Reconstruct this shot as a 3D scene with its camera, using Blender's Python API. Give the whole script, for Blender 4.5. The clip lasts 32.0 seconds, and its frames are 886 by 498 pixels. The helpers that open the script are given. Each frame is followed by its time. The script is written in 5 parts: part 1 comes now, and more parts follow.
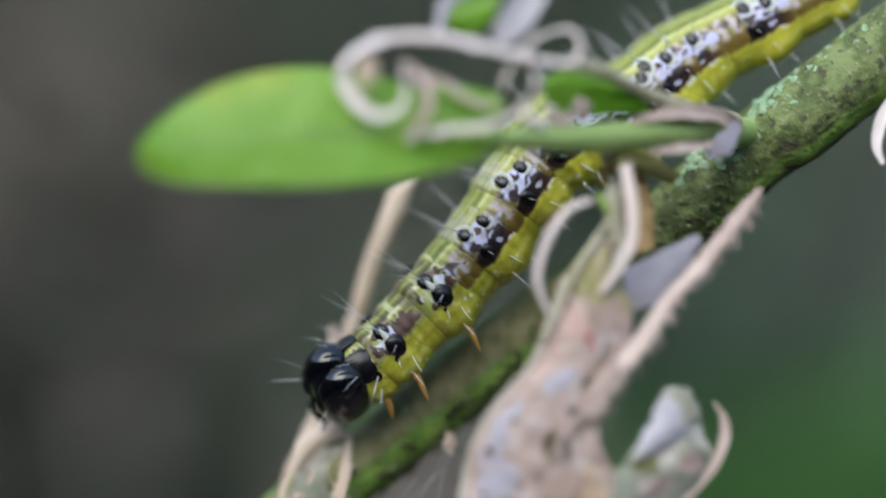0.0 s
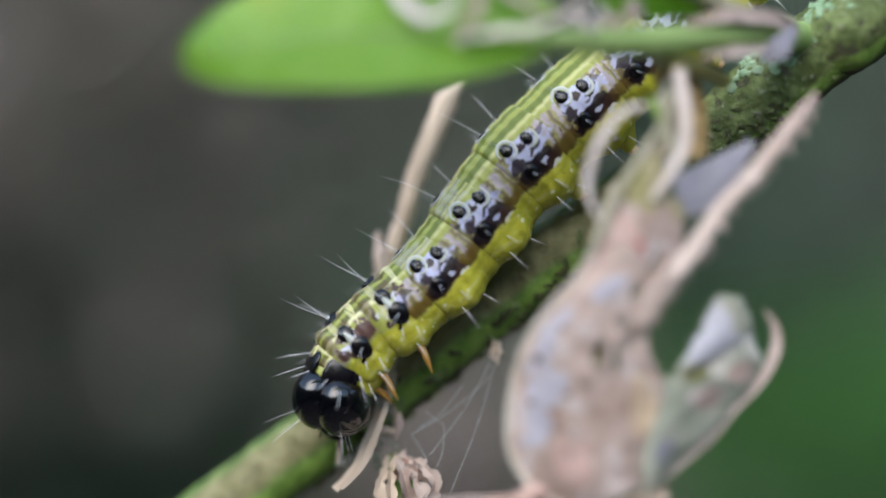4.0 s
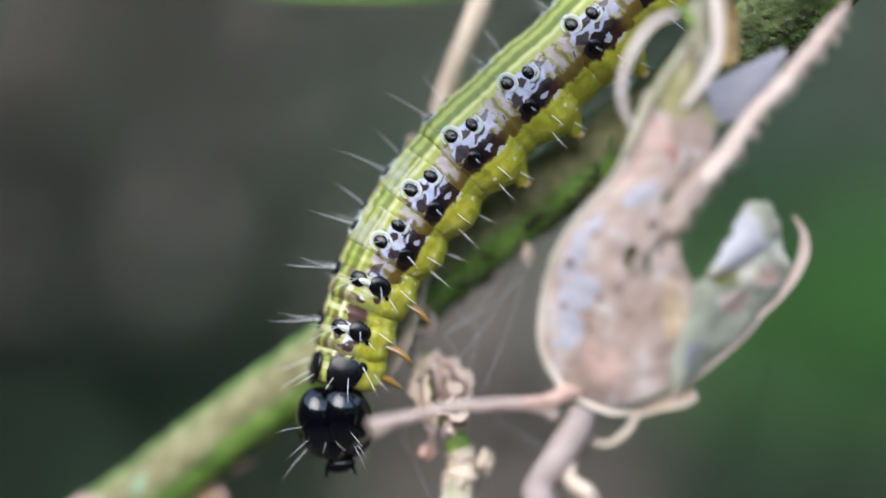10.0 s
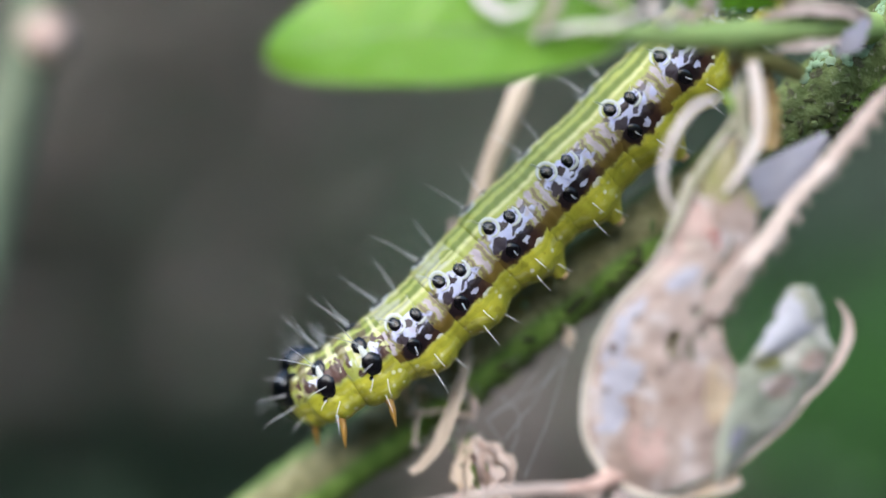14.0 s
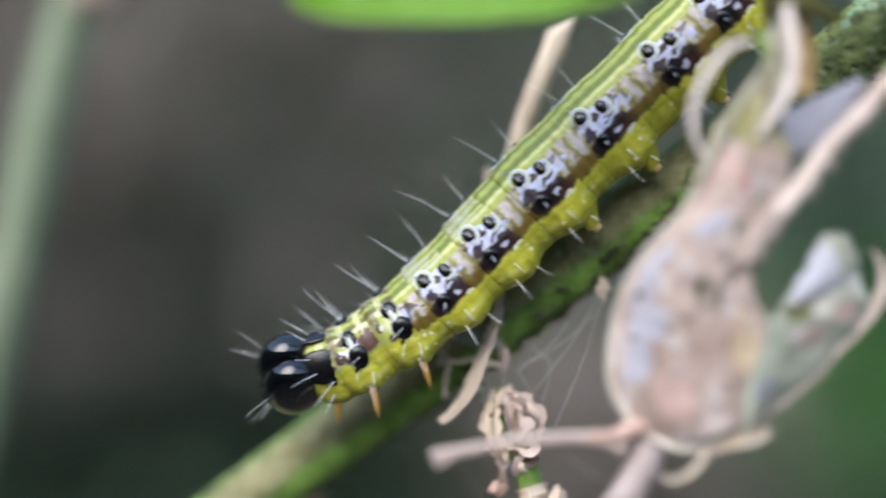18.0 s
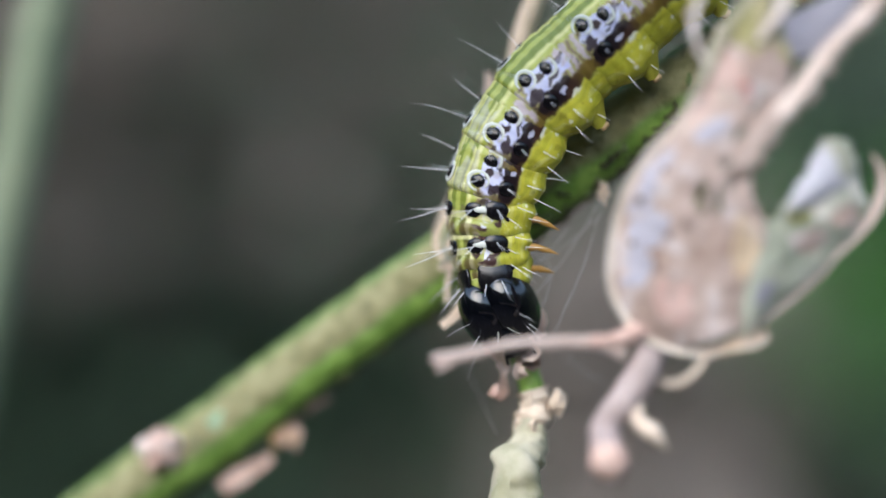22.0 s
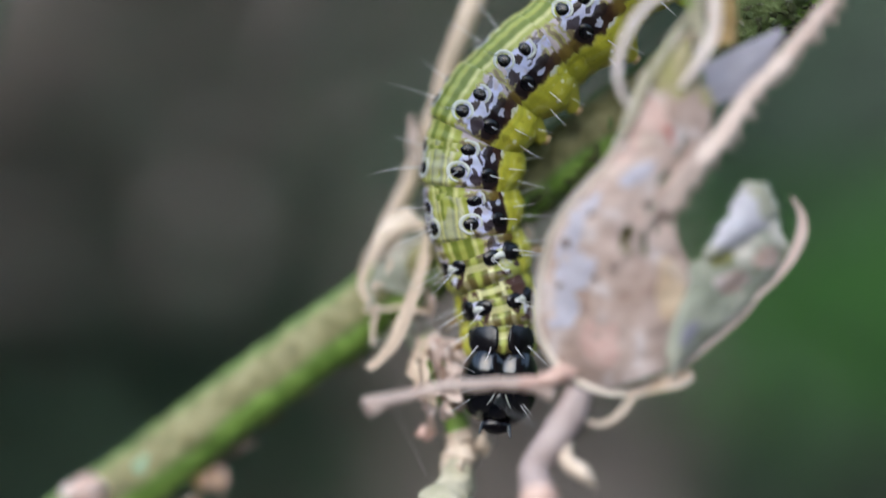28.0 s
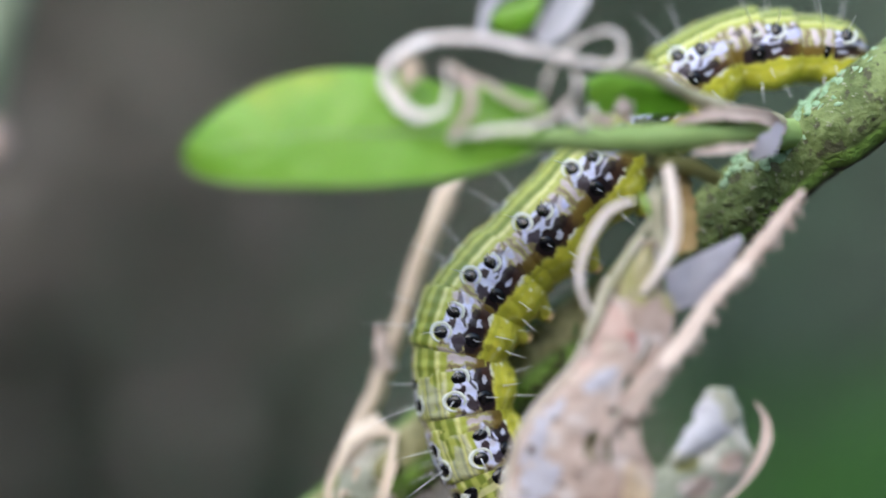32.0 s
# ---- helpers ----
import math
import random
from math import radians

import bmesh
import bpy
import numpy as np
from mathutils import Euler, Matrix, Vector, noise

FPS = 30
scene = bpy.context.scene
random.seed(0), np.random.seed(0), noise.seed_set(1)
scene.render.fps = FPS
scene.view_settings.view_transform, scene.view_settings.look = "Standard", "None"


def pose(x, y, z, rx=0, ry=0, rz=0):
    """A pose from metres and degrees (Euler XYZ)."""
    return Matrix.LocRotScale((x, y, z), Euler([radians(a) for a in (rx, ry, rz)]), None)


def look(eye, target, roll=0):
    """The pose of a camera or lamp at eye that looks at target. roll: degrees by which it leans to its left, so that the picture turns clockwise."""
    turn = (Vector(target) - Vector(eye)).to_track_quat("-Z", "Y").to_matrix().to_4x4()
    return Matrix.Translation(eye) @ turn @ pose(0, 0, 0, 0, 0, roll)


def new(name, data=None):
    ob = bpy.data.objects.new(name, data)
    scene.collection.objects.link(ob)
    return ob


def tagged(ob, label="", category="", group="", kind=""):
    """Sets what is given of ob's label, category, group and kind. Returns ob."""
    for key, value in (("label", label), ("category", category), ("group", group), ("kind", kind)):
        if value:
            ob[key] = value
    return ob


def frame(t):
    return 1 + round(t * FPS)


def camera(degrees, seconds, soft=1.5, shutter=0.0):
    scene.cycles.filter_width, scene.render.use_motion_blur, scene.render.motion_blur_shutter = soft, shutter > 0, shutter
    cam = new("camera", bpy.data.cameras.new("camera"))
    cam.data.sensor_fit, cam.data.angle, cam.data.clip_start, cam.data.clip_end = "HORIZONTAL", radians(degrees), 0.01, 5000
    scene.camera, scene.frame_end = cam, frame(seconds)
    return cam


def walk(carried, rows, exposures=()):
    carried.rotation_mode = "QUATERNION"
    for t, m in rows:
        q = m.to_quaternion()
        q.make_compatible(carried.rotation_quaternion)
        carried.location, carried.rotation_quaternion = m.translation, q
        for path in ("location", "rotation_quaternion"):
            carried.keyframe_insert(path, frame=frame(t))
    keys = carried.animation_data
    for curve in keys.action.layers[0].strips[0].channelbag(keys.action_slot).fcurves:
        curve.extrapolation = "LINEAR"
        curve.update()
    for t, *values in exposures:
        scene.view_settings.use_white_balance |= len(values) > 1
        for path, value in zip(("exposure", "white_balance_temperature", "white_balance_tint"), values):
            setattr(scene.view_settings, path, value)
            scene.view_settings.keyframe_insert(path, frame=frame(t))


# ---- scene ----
cam = camera(28, 32.0, soft=1.6, shutter=0.5)


def mm(x, y, z):
    """A place in metres from millimetres."""
    return Vector((x, y, z)) * 0.001


PATH = [
    (0, look(mm(-0.18, -71.93, 0.12), mm(3.24, -0.29, 8.41), -0.79)),
    (0.5, look(mm(0.02, -70.54, 0.35), mm(4.63, 1.18, 7.27), -1.22)),
    (1, look(mm(-0.18, -71.28, 0.73), mm(4.14, 0.54, 6.68), -0.13)),
    (1.5, look(mm(-0.10, -70.90, 0.52), mm(4.49, 0.86, 6.95), -0.42)),
    (2, look(mm(-0.15, -71.16, 0.85), mm(2.51, 0.71, 7.18), 0.04)),
    (2.5, look(mm(0.03, -71.14, 0.20), mm(1.08, 0.78, 6.42), -0.43)),
    (3, look(mm(0.36, -70.51, 0.47), mm(4.10, 1.28, 7.20), -0.61)),
    (3.5, look(mm(-0.04, -70.56, -0.17), mm(2.31, 1.34, 5.94), -0.75)),
    (5.5, look(mm(-1.39, -72.06, 0.13), mm(0.38, 0.09, 2.06), -0.02)),
    (6, look(mm(-0.93, -71.56, -0.04), mm(1.92, 0.56, 2.00), 0.26)),
    (6.5, look(mm(-1.67, -71.70, -0.25), mm(1.24, 0.31, 4.09), -0.13)),
    (7, look(mm(-1.58, -71.93, 0.22), mm(2.09, 0.14, 2.66), -0.60)),
    (7.5, look(mm(-0.96, -71.79, 0.18), mm(1.42, 0.33, 2.49), 0.22)),
    (8, look(mm(-0.93, -72.07, 0.43), mm(1.62, 0.06, 2.29), -0.46)),
    (8.5, look(mm(-1.38, -72.90, 0.44), mm(-1.31, -0.71, 2.09), -0.50)),
    (9, look(mm(-1.29, -73.05, -0.52), mm(-2.82, -0.89, 1.47), 0.38)),
    (9.5, look(mm(-1.24, -72.37, 0.08), mm(-0.05, -0.18, -0.24), 0.70)),
    (10, look(mm(-1.37, -72.12, 0.50), mm(-0.04, 0.07, 0.78), -0.15)),
    (10.5, look(mm(-1.81, -72.52, 0.85), mm(-1.16, -0.33, 0.29), -0.62)),
    (11, look(mm(-1.92, -72.88, 0.85), mm(-3.41, -0.70, 0.93), -0.65)),
    (11.5, look(mm(-1.78, -72.85, 0.68), mm(-4.42, -0.71, -0.57), -0.50)),
    (12, look(mm(-1.57, -72.56, 0.95), mm(-4.12, -0.42, -0.05), -0.52)),
    (12.5, look(mm(-1.36, -72.69, 1.06), mm(-3.21, -0.52, 1.71), -0.95)),
    (13, look(mm(-0.63, -71.48, 1.10), mm(-2.12, 0.70, 2.26), -0.80)),
    (13.5, look(mm(-1.59, -72.34, 0.71), mm(-3.00, -0.25, 4.47), -0.16)),
    (14, look(mm(-1.45, -72.22, 0.79), mm(-1.73, -0.10, 4.21), -0.27)),
    (14.5, look(mm(-1.06, -72.20, 0.16), mm(-1.79, -0.12, 4.21), 0.67)),
    (16.5, look(mm(1.60, -70.75, -0.89), mm(-2.97, 1.22, 2.69), 1.01)),
    (17, look(mm(1.28, -70.81, -1.13), mm(-1.31, 1.17, 3.83), 1.49)),
    (17.5, look(mm(1.50, -71.19, -0.26), mm(0.23, 0.88, 3.86), 0.48)),
    (18, look(mm(1.29, -71.27, -0.83), mm(-3.03, 0.75, 2.10), 0.63)),
    (18.5, look(mm(1.00, -72.11, -0.68), mm(-5.53, -0.25, 1.65), 0.72)),
    (19, look(mm(0.95, -71.38, -0.84), mm(-3.11, 0.71, -0.56), 0.84)),
    (19.5, look(mm(1.55, -71.10, -0.82), mm(-1.89, 1.01, 0.47), 1.01)),
    (20, look(mm(1.22, -72.31, -0.29), mm(-0.32, -0.13, -0.72), 0.70)),
    (20.5, look(mm(1.07, -72.12, -0.28), mm(-4.13, -0.11, -0.12), -0.02)),
    (21, look(mm(0.82, -72.63, -0.46), mm(-3.86, -0.58, -0.61), -0.06)),
    (21.5, look(mm(1.10, -71.93, -0.70), mm(-2.67, 0.16, -2.02), 0.34)),
    (22, look(mm(1.45, -71.49, -0.71), mm(-3.02, 0.56, -1.75), 0.48)),
    (22.5, look(mm(1.74, -71.47, -0.53), mm(-0.69, 0.69, -1.21), 0.31)),
    (23, look(mm(1.26, -71.67, -0.20), mm(1.47, 0.51, 1.14), 0.39)),
    (23.5, look(mm(1.09, -71.67, -0.30), mm(0.39, 0.52, 0.74), -0.24)),
    (24, look(mm(1.35, -72.40, -0.03), mm(3.13, -0.22, -0.09), 0.36)),
    (24.5, look(mm(1.07, -72.59, -0.26), mm(4.92, -0.54, 2.29), 0.44)),
    (26.5, look(mm(0.31, -72.65, 0.22), mm(2.52, -0.53, 2.92), 0.26)),
    (27, look(mm(0.04, -72.97, 0.20), mm(1.40, -0.81, 1.99), -0.02)),
    (27.5, look(mm(-0.41, -73.33, 0.20), mm(0.58, -1.16, 1.71), -0.67)),
    (28, look(mm(0.00, -72.20, -0.00), mm(-0.00, -0.00, 0.00), 0.00)),
    (28.5, look(mm(0.23, -72.81, -0.33), mm(1.11, -0.62, -0.89), 0.41)),
    (29, look(mm(0.38, -72.60, 0.02), mm(2.85, -0.45, 0.21), -0.19)),
    (29.5, look(mm(0.50, -72.12, 0.06), mm(2.52, 0.05, 0.27), -0.25)),
    (30, look(mm(0.30, -71.73, 0.50), mm(1.55, 0.46, 0.80), -0.28)),
    (30.5, look(mm(0.11, -71.88, 0.44), mm(2.17, 0.28, -0.99), -0.16)),
    (31, look(mm(1.10, -71.29, 0.37), mm(3.33, 0.85, 2.20), 0.01)),
    (31.5, look(mm(0.60, -72.57, -0.04), mm(2.28, -0.69, 6.53), 0.27)),
    (32, look(mm(0.87, -72.52, -0.03), mm(1.39, -0.81, 8.35), -0.25)),
]
walk(cam, PATH, exposures=[(t, stops, 6400, 12) for t, stops in ((0.0, 1.03), (3.5, 1.05), (5.5, 1.42), (13.0, 1.42), (17.0, 1.44), (24.5, 1.42), (27.0, 1.20), (31.0, 1.20), (32.0, 1.32))])
cam.data.dof.use_dof = True
cam.data.dof.focus_distance = 0.0702
cam.data.dof.aperture_fstop = 9.0

# ---- light: a bright overcast day, the sky open above the hedge ----
world = bpy.data.worlds.new("overcast")
world.use_nodes = True
scene.world = world
sky = world.node_tree.nodes.new("ShaderNodeTexSky")
sky.sky_type, sky.sun_disc = "NISHITA", False
sky.sun_elevation, sky.sun_rotation = radians(39), radians(204)
sky.dust_density, sky.air_density = 1.0, 1.6
bg = world.node_tree.nodes["Background"]
bg.inputs["Strength"].default_value = 0.15
world.node_tree.links.new(sky.outputs[0], bg.inputs["Color"])
sun = new("sun", bpy.data.lights.new("sun", "SUN"))
sun.data.energy, sun.data.angle, sun.data.color = 1.2, radians(60), (1.0, 0.97, 0.90)
sun.matrix_world = look((-0.45, -1.0, 0.9), (0, 0, 0))


# ---- materials ----
def material(name):
    m = bpy.data.materials.new(name)
    m.use_nodes = True
    return m, m.node_tree.nodes, m.node_tree.links, m.node_tree.nodes["Principled BSDF"]


def surface(name, dark, light, grain=900.0, rough=0.6, bump=0.3, spots=None, spot_scale=300.0, spot_at=0.62, leaf=0.0, stretch=(1, 1, 1), coat=0.0, relief=0.00015):
    """Two tones mottled at two scales, with optional stains, relief and light let through."""
    m, nodes, links, b = material(name)
    co = nodes.new("ShaderNodeTexCoord")
    mp = nodes.new("ShaderNodeMapping")
    mp.inputs["Scale"].default_value = stretch
    links.new(co.outputs["Object"], mp.inputs["Vector"])
    coarse, fine = nodes.new("ShaderNodeTexNoise"), nodes.new("ShaderNodeTexNoise")
    coarse.inputs["Scale"].default_value, fine.inputs["Scale"].default_value = grain * 0.25, grain
    coarse.inputs["Detail"].default_value, fine.inputs["Detail"].default_value = 3, 4
    for n in (coarse, fine):
        links.new(mp.outputs[0], n.inputs["Vector"])
    both = nodes.new("ShaderNodeMath")
    both.operation = "MULTIPLY_ADD"
    both.inputs[1].default_value = 0.6
    links.new(coarse.outputs["Fac"], both.inputs[0])
    half = nodes.new("ShaderNodeMath")
    half.operation = "MULTIPLY"
    half.inputs[1].default_value = 0.4
    links.new(fine.outputs["Fac"], half.inputs[0])
    links.new(half.outputs[0], both.inputs[2])
    ramp = nodes.new("ShaderNodeValToRGB")
    ramp.color_ramp.elements[0].position, ramp.color_ramp.elements[1].position = 0.36, 0.64
    ramp.color_ramp.elements[0].color, ramp.color_ramp.elements[1].color = (*dark, 1), (*light, 1)
    links.new(both.outputs[0], ramp.inputs[0])
    colour = ramp.outputs["Color"]
    if spots:
        sp = nodes.new("ShaderNodeTexNoise")
        sp.inputs["Scale"].default_value, sp.inputs["Detail"].default_value = spot_scale, 5
        links.new(mp.outputs[0], sp.inputs["Vector"])
        edge = nodes.new("ShaderNodeMapRange")
        edge.inputs["From Min"].default_value, edge.inputs["From Max"].default_value = spot_at - 0.02, spot_at + 0.09
        links.new(sp.outputs["Fac"], edge.inputs["Value"])
        mix = nodes.new("ShaderNodeMix")
        mix.data_type = "RGBA"
        links.new(edge.outputs[0], mix.inputs["Factor"])
        links.new(colour, mix.inputs[6])
        mix.inputs[7].default_value = (*spots, 1)
        colour = mix.outputs[2]
    links.new(colour, b.inputs["Base Color"])
    b.inputs["Roughness"].default_value = rough
    b.inputs["Coat Weight"].default_value = coat
    if bump:
        bp = nodes.new("ShaderNodeBump")
        bp.inputs["Strength"].default_value, bp.inputs["Distance"].default_value = bump, relief
        links.new(both.outputs[0], bp.inputs["Height"])
        links.new(bp.outputs[0], b.inputs["Normal"])
    if leaf:
        tr = nodes.new("ShaderNodeBsdfTranslucent")
        links.new(colour, tr.inputs["Color"])
        mx = nodes.new("ShaderNodeMixShader")
        mx.inputs[0].default_value = leaf
        links.new(b.outputs[0], mx.inputs[1])
        links.new(tr.outputs[0], mx.inputs[2])
        links.new(mx.outputs[0], nodes["Material Output"].inputs["Surface"])
    return m


LEAF = surface("box leaf green", (0.24, 0.52, 0.045), (0.36, 0.62, 0.09), 300, 0.38, 0.25, spots=(0.50, 0.62, 0.06), spot_scale=130, spot_at=0.60, leaf=0.45)
# duller copy of the leaf green, the foliage's shade put into its colour
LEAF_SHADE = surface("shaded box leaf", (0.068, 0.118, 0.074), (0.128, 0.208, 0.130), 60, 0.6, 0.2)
LEAF_DARK = surface("old box leaf", (0.040, 0.138, 0.028), (0.086, 0.236, 0.048), 60, 0.45, 0.2, leaf=0.2)
RIB = surface("leaf rib pale green", (0.32, 0.48, 0.15), (0.42, 0.57, 0.22), 500, 0.45, 0.1, leaf=0.2)
BARK_GREEN = surface("fresh green bark", (0.15, 0.27, 0.04), (0.28, 0.42, 0.09), 700, 0.5, 0.3)
def bark_skin():
    """Branch bark: beige painted on the lit side, green edges and ridge, crust and shade darkened in below; mossier on
    its older, upper stretch.
    """
    m, nodes, links, b = material("box bark")

    def op(kind, a, c=0.0, d=0.0):
        n = nodes.new("ShaderNodeMath")
        n.operation = kind
        for k, x in enumerate((a, c, d)):
            if isinstance(x, (int, float)):
                n.inputs[k].default_value = x
            else:
                links.new(x, n.inputs[k])
        return n.outputs[0]

    def step(x, lo, hi):
        n = nodes.new("ShaderNodeMapRange")
        n.interpolation_type = "SMOOTHSTEP"
        n.inputs["From Min"].default_value, n.inputs["From Max"].default_value = lo, hi
        links.new(x, n.inputs["Value"])
        return n.outputs[0]

    def grain(scale, detail=4.0):
        n = nodes.new("ShaderNodeTexNoise")
        n.inputs["Scale"].default_value, n.inputs["Detail"].default_value = scale, detail
        links.new(co.outputs["Object"], n.inputs["Vector"])
        return n.outputs["Fac"]

    def over(base, colour, mask):
        n = nodes.new("ShaderNodeMix")
        n.data_type = "RGBA"
        links.new(mask, n.inputs["Factor"])
        for k, c in ((6, base), (7, colour)):
            if isinstance(c, tuple):
                n.inputs[k].default_value = (*c, 1)
            else:
                links.new(c, n.inputs[k])
        return n.outputs[2]

    co = nodes.new("ShaderNodeTexCoord")
    at = {}
    for name in ("round", "along"):
        n = nodes.new("ShaderNodeAttribute")
        n.attribute_name = name
        at[name] = n.outputs["Fac"]
    big, mid, tiny = grain(350), grain(1100), grain(3800, 3.0)
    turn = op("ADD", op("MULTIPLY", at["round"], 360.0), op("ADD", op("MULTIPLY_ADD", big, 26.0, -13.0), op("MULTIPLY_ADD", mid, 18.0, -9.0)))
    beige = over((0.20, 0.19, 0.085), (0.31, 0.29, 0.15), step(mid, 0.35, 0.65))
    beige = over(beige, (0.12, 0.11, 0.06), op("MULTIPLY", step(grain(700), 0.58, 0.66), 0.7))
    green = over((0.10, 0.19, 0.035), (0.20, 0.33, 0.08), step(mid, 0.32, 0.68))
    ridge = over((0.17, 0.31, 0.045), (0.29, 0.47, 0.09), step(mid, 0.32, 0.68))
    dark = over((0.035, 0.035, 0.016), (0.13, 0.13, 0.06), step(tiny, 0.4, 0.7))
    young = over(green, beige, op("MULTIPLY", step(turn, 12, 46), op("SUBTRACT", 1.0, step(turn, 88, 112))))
    young = over(young, ridge, op("MULTIPLY", step(turn, 100, 118), op("SUBTRACT", 1.0, step(turn, 142, 156))))
    moss = over((0.075, 0.11, 0.025), (0.20, 0.26, 0.09), step(mid, 0.36, 0.66))
    moss = over(moss, (0.33, 0.33, 0.25), op("MULTIPLY", step(tiny, 0.60, 0.70), 0.7))
    moss = over(moss, (0.05, 0.045, 0.025), op("MULTIPLY", step(grain(2300, 5.0), 0.54, 0.64), 0.8))
    moss = over(moss, ridge, op("MULTIPLY", step(turn, 120, 132), op("SUBTRACT", 1.0, step(turn, 150, 162))))
    old = op("SUBTRACT", 1.0, step(op("ADD", at["along"], op("MULTIPLY_ADD", big, 0.1, -0.05)), 0.27, 0.38))
    col = over(young, moss, old)
    # underside shade is painted in with the dark crust, by angle
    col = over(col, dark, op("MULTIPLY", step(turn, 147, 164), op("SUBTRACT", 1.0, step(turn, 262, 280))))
    links.new(col, b.inputs["Base Color"])
    b.inputs["Roughness"].default_value = 0.75
    bp = nodes.new("ShaderNodeBump")
    bp.inputs["Strength"].default_value, bp.inputs["Distance"].default_value = 0.8, 0.0004
    links.new(op("ADD", op("MULTIPLY", mid, 0.6), op("MULTIPLY", tiny, 0.4)), bp.inputs["Height"])
    links.new(bp.outputs[0], b.inputs["Normal"])
    return m


BRANCH_BARK = bark_skin()
MOSSY = surface("mossy bark", (0.07, 0.10, 0.03), (0.26, 0.33, 0.13), 1100, 0.85, 0.9, spots=(0.04, 0.035, 0.02), spot_scale=1300, spot_at=0.58, relief=0.0003)
LAVENDER = surface("bleached lavender tissue", (0.53, 0.51, 0.57), (0.68, 0.66, 0.74), 700, 0.6, 0.4, spots=(0.70, 0.57, 0.50), spot_scale=900, spot_at=0.60, leaf=0.35)
OCHRE = surface("ochre tissue", (0.60, 0.43, 0.27), (0.78, 0.63, 0.45), 900, 0.6, 0.4, spots=(0.72, 0.60, 0.50), spot_scale=700, spot_at=0.5, leaf=0.35)
ROSE = surface("rosy tissue", (0.66, 0.44, 0.38), (0.80, 0.62, 0.56), 900, 0.6, 0.4, spots=(0.72, 0.60, 0.52), spot_scale=700, spot_at=0.5, leaf=0.35)
OLIVE_FILM = surface("olive beige leaf film", (0.42, 0.38, 0.19), (0.60, 0.53, 0.33), 1300, 0.55, 0.4, spots=(0.38, 0.37, 0.13), spot_scale=700, spot_at=0.55, leaf=0.3)
WINDOW = surface("thin olive leaf film", (0.26, 0.27, 0.09), (0.44, 0.42, 0.18), 900, 0.5, 0.3, leaf=0.5)
MOSS = surface("dark algae crust", (0.035, 0.04, 0.015), (0.12, 0.14, 0.05), 1500, 0.9, 0.9)
LICHEN = surface("pale green lichen", (0.20, 0.34, 0.19), (0.36, 0.50, 0.34), 1800, 0.9, 0.5)
DRY = surface("dead leaf tissue", (0.43, 0.30, 0.24), (0.71, 0.58, 0.52), 1500, 0.65, 0.6, spots=(0.72, 0.64, 0.62), spot_scale=800, spot_at=0.56, leaf=0.3, relief=0.00012)
DRY_RIM = surface("dead leaf rim", (0.56, 0.43, 0.37), (0.76, 0.64, 0.57), 900, 0.6, 0.4, leaf=0.2)
FILM = surface("lavender leaf film", (0.33, 0.32, 0.38), (0.47, 0.46, 0.53), 700, 0.6, 0.3, leaf=0.4)
SKIN = surface("papery leaf skin", (0.46, 0.45, 0.50), (0.66, 0.65, 0.70), 700, 0.6, 0.3, spots=(0.40, 0.40, 0.31), spot_scale=700, spot_at=0.53, leaf=0.2)
WING = surface("grey green leaf remnant", (0.25, 0.28, 0.20), (0.50, 0.51, 0.42), 1100, 0.5, 0.5, spots=(0.70, 0.66, 0.58), spot_scale=600, spot_at=0.55, leaf=0.2)
CURL = surface("bleached leaf ribbon", (0.78, 0.68, 0.62), (0.91, 0.84, 0.81), 1200, 0.55, 0.4, leaf=0.12)
TWIG = surface("dry twig", (0.50, 0.39, 0.29), (0.72, 0.60, 0.48), 900, 0.7, 0.5, stretch=(1, 1, 0.3))
STALK = surface("mauve dry stalk", (0.27, 0.20, 0.18), (0.48, 0.39, 0.37), 900, 0.65, 0.4)
PINK = surface("pinkish bud scale", (0.50, 0.30, 0.24), (0.72, 0.54, 0.46), 800, 0.6, 0.4)
RUST = surface("rusty fresh scar", (0.28, 0.16, 0.06), (0.45, 0.30, 0.12), 900, 0.6, 0.4)
SPECK = surface("dark speck", (0.10, 0.06, 0.05), (0.22, 0.15, 0.12), 2000, 0.7, 0.3)
RED = surface("reddish speck", (0.40, 0.06, 0.04), (0.5, 0.12, 0.08), 2000, 0.6, 0.3)
PALE_STEM = surface("pale shoot skin", (0.30, 0.29, 0.17), (0.54, 0.50, 0.38), 900, 0.6, 0.4)
FAR_STALK = surface("pale green far stalk", (0.15, 0.19, 0.115), (0.24, 0.28, 0.18), 120, 0.6, 0.3)
EARTH = surface("dry earth", (0.07, 0.06, 0.055), (0.15, 0.128, 0.118), 40, 0.95, 0.6)
DEAD = surface("brown leaf litter", (0.188, 0.160, 0.140), (0.335, 0.288, 0.256), 60, 0.8, 0.3)
# near-black green that carries the shade inside the hedge
HEDGE = surface("shaded hedge green", (0.030, 0.038, 0.029), (0.065, 0.075, 0.058), 15, 0.9, 0.3)


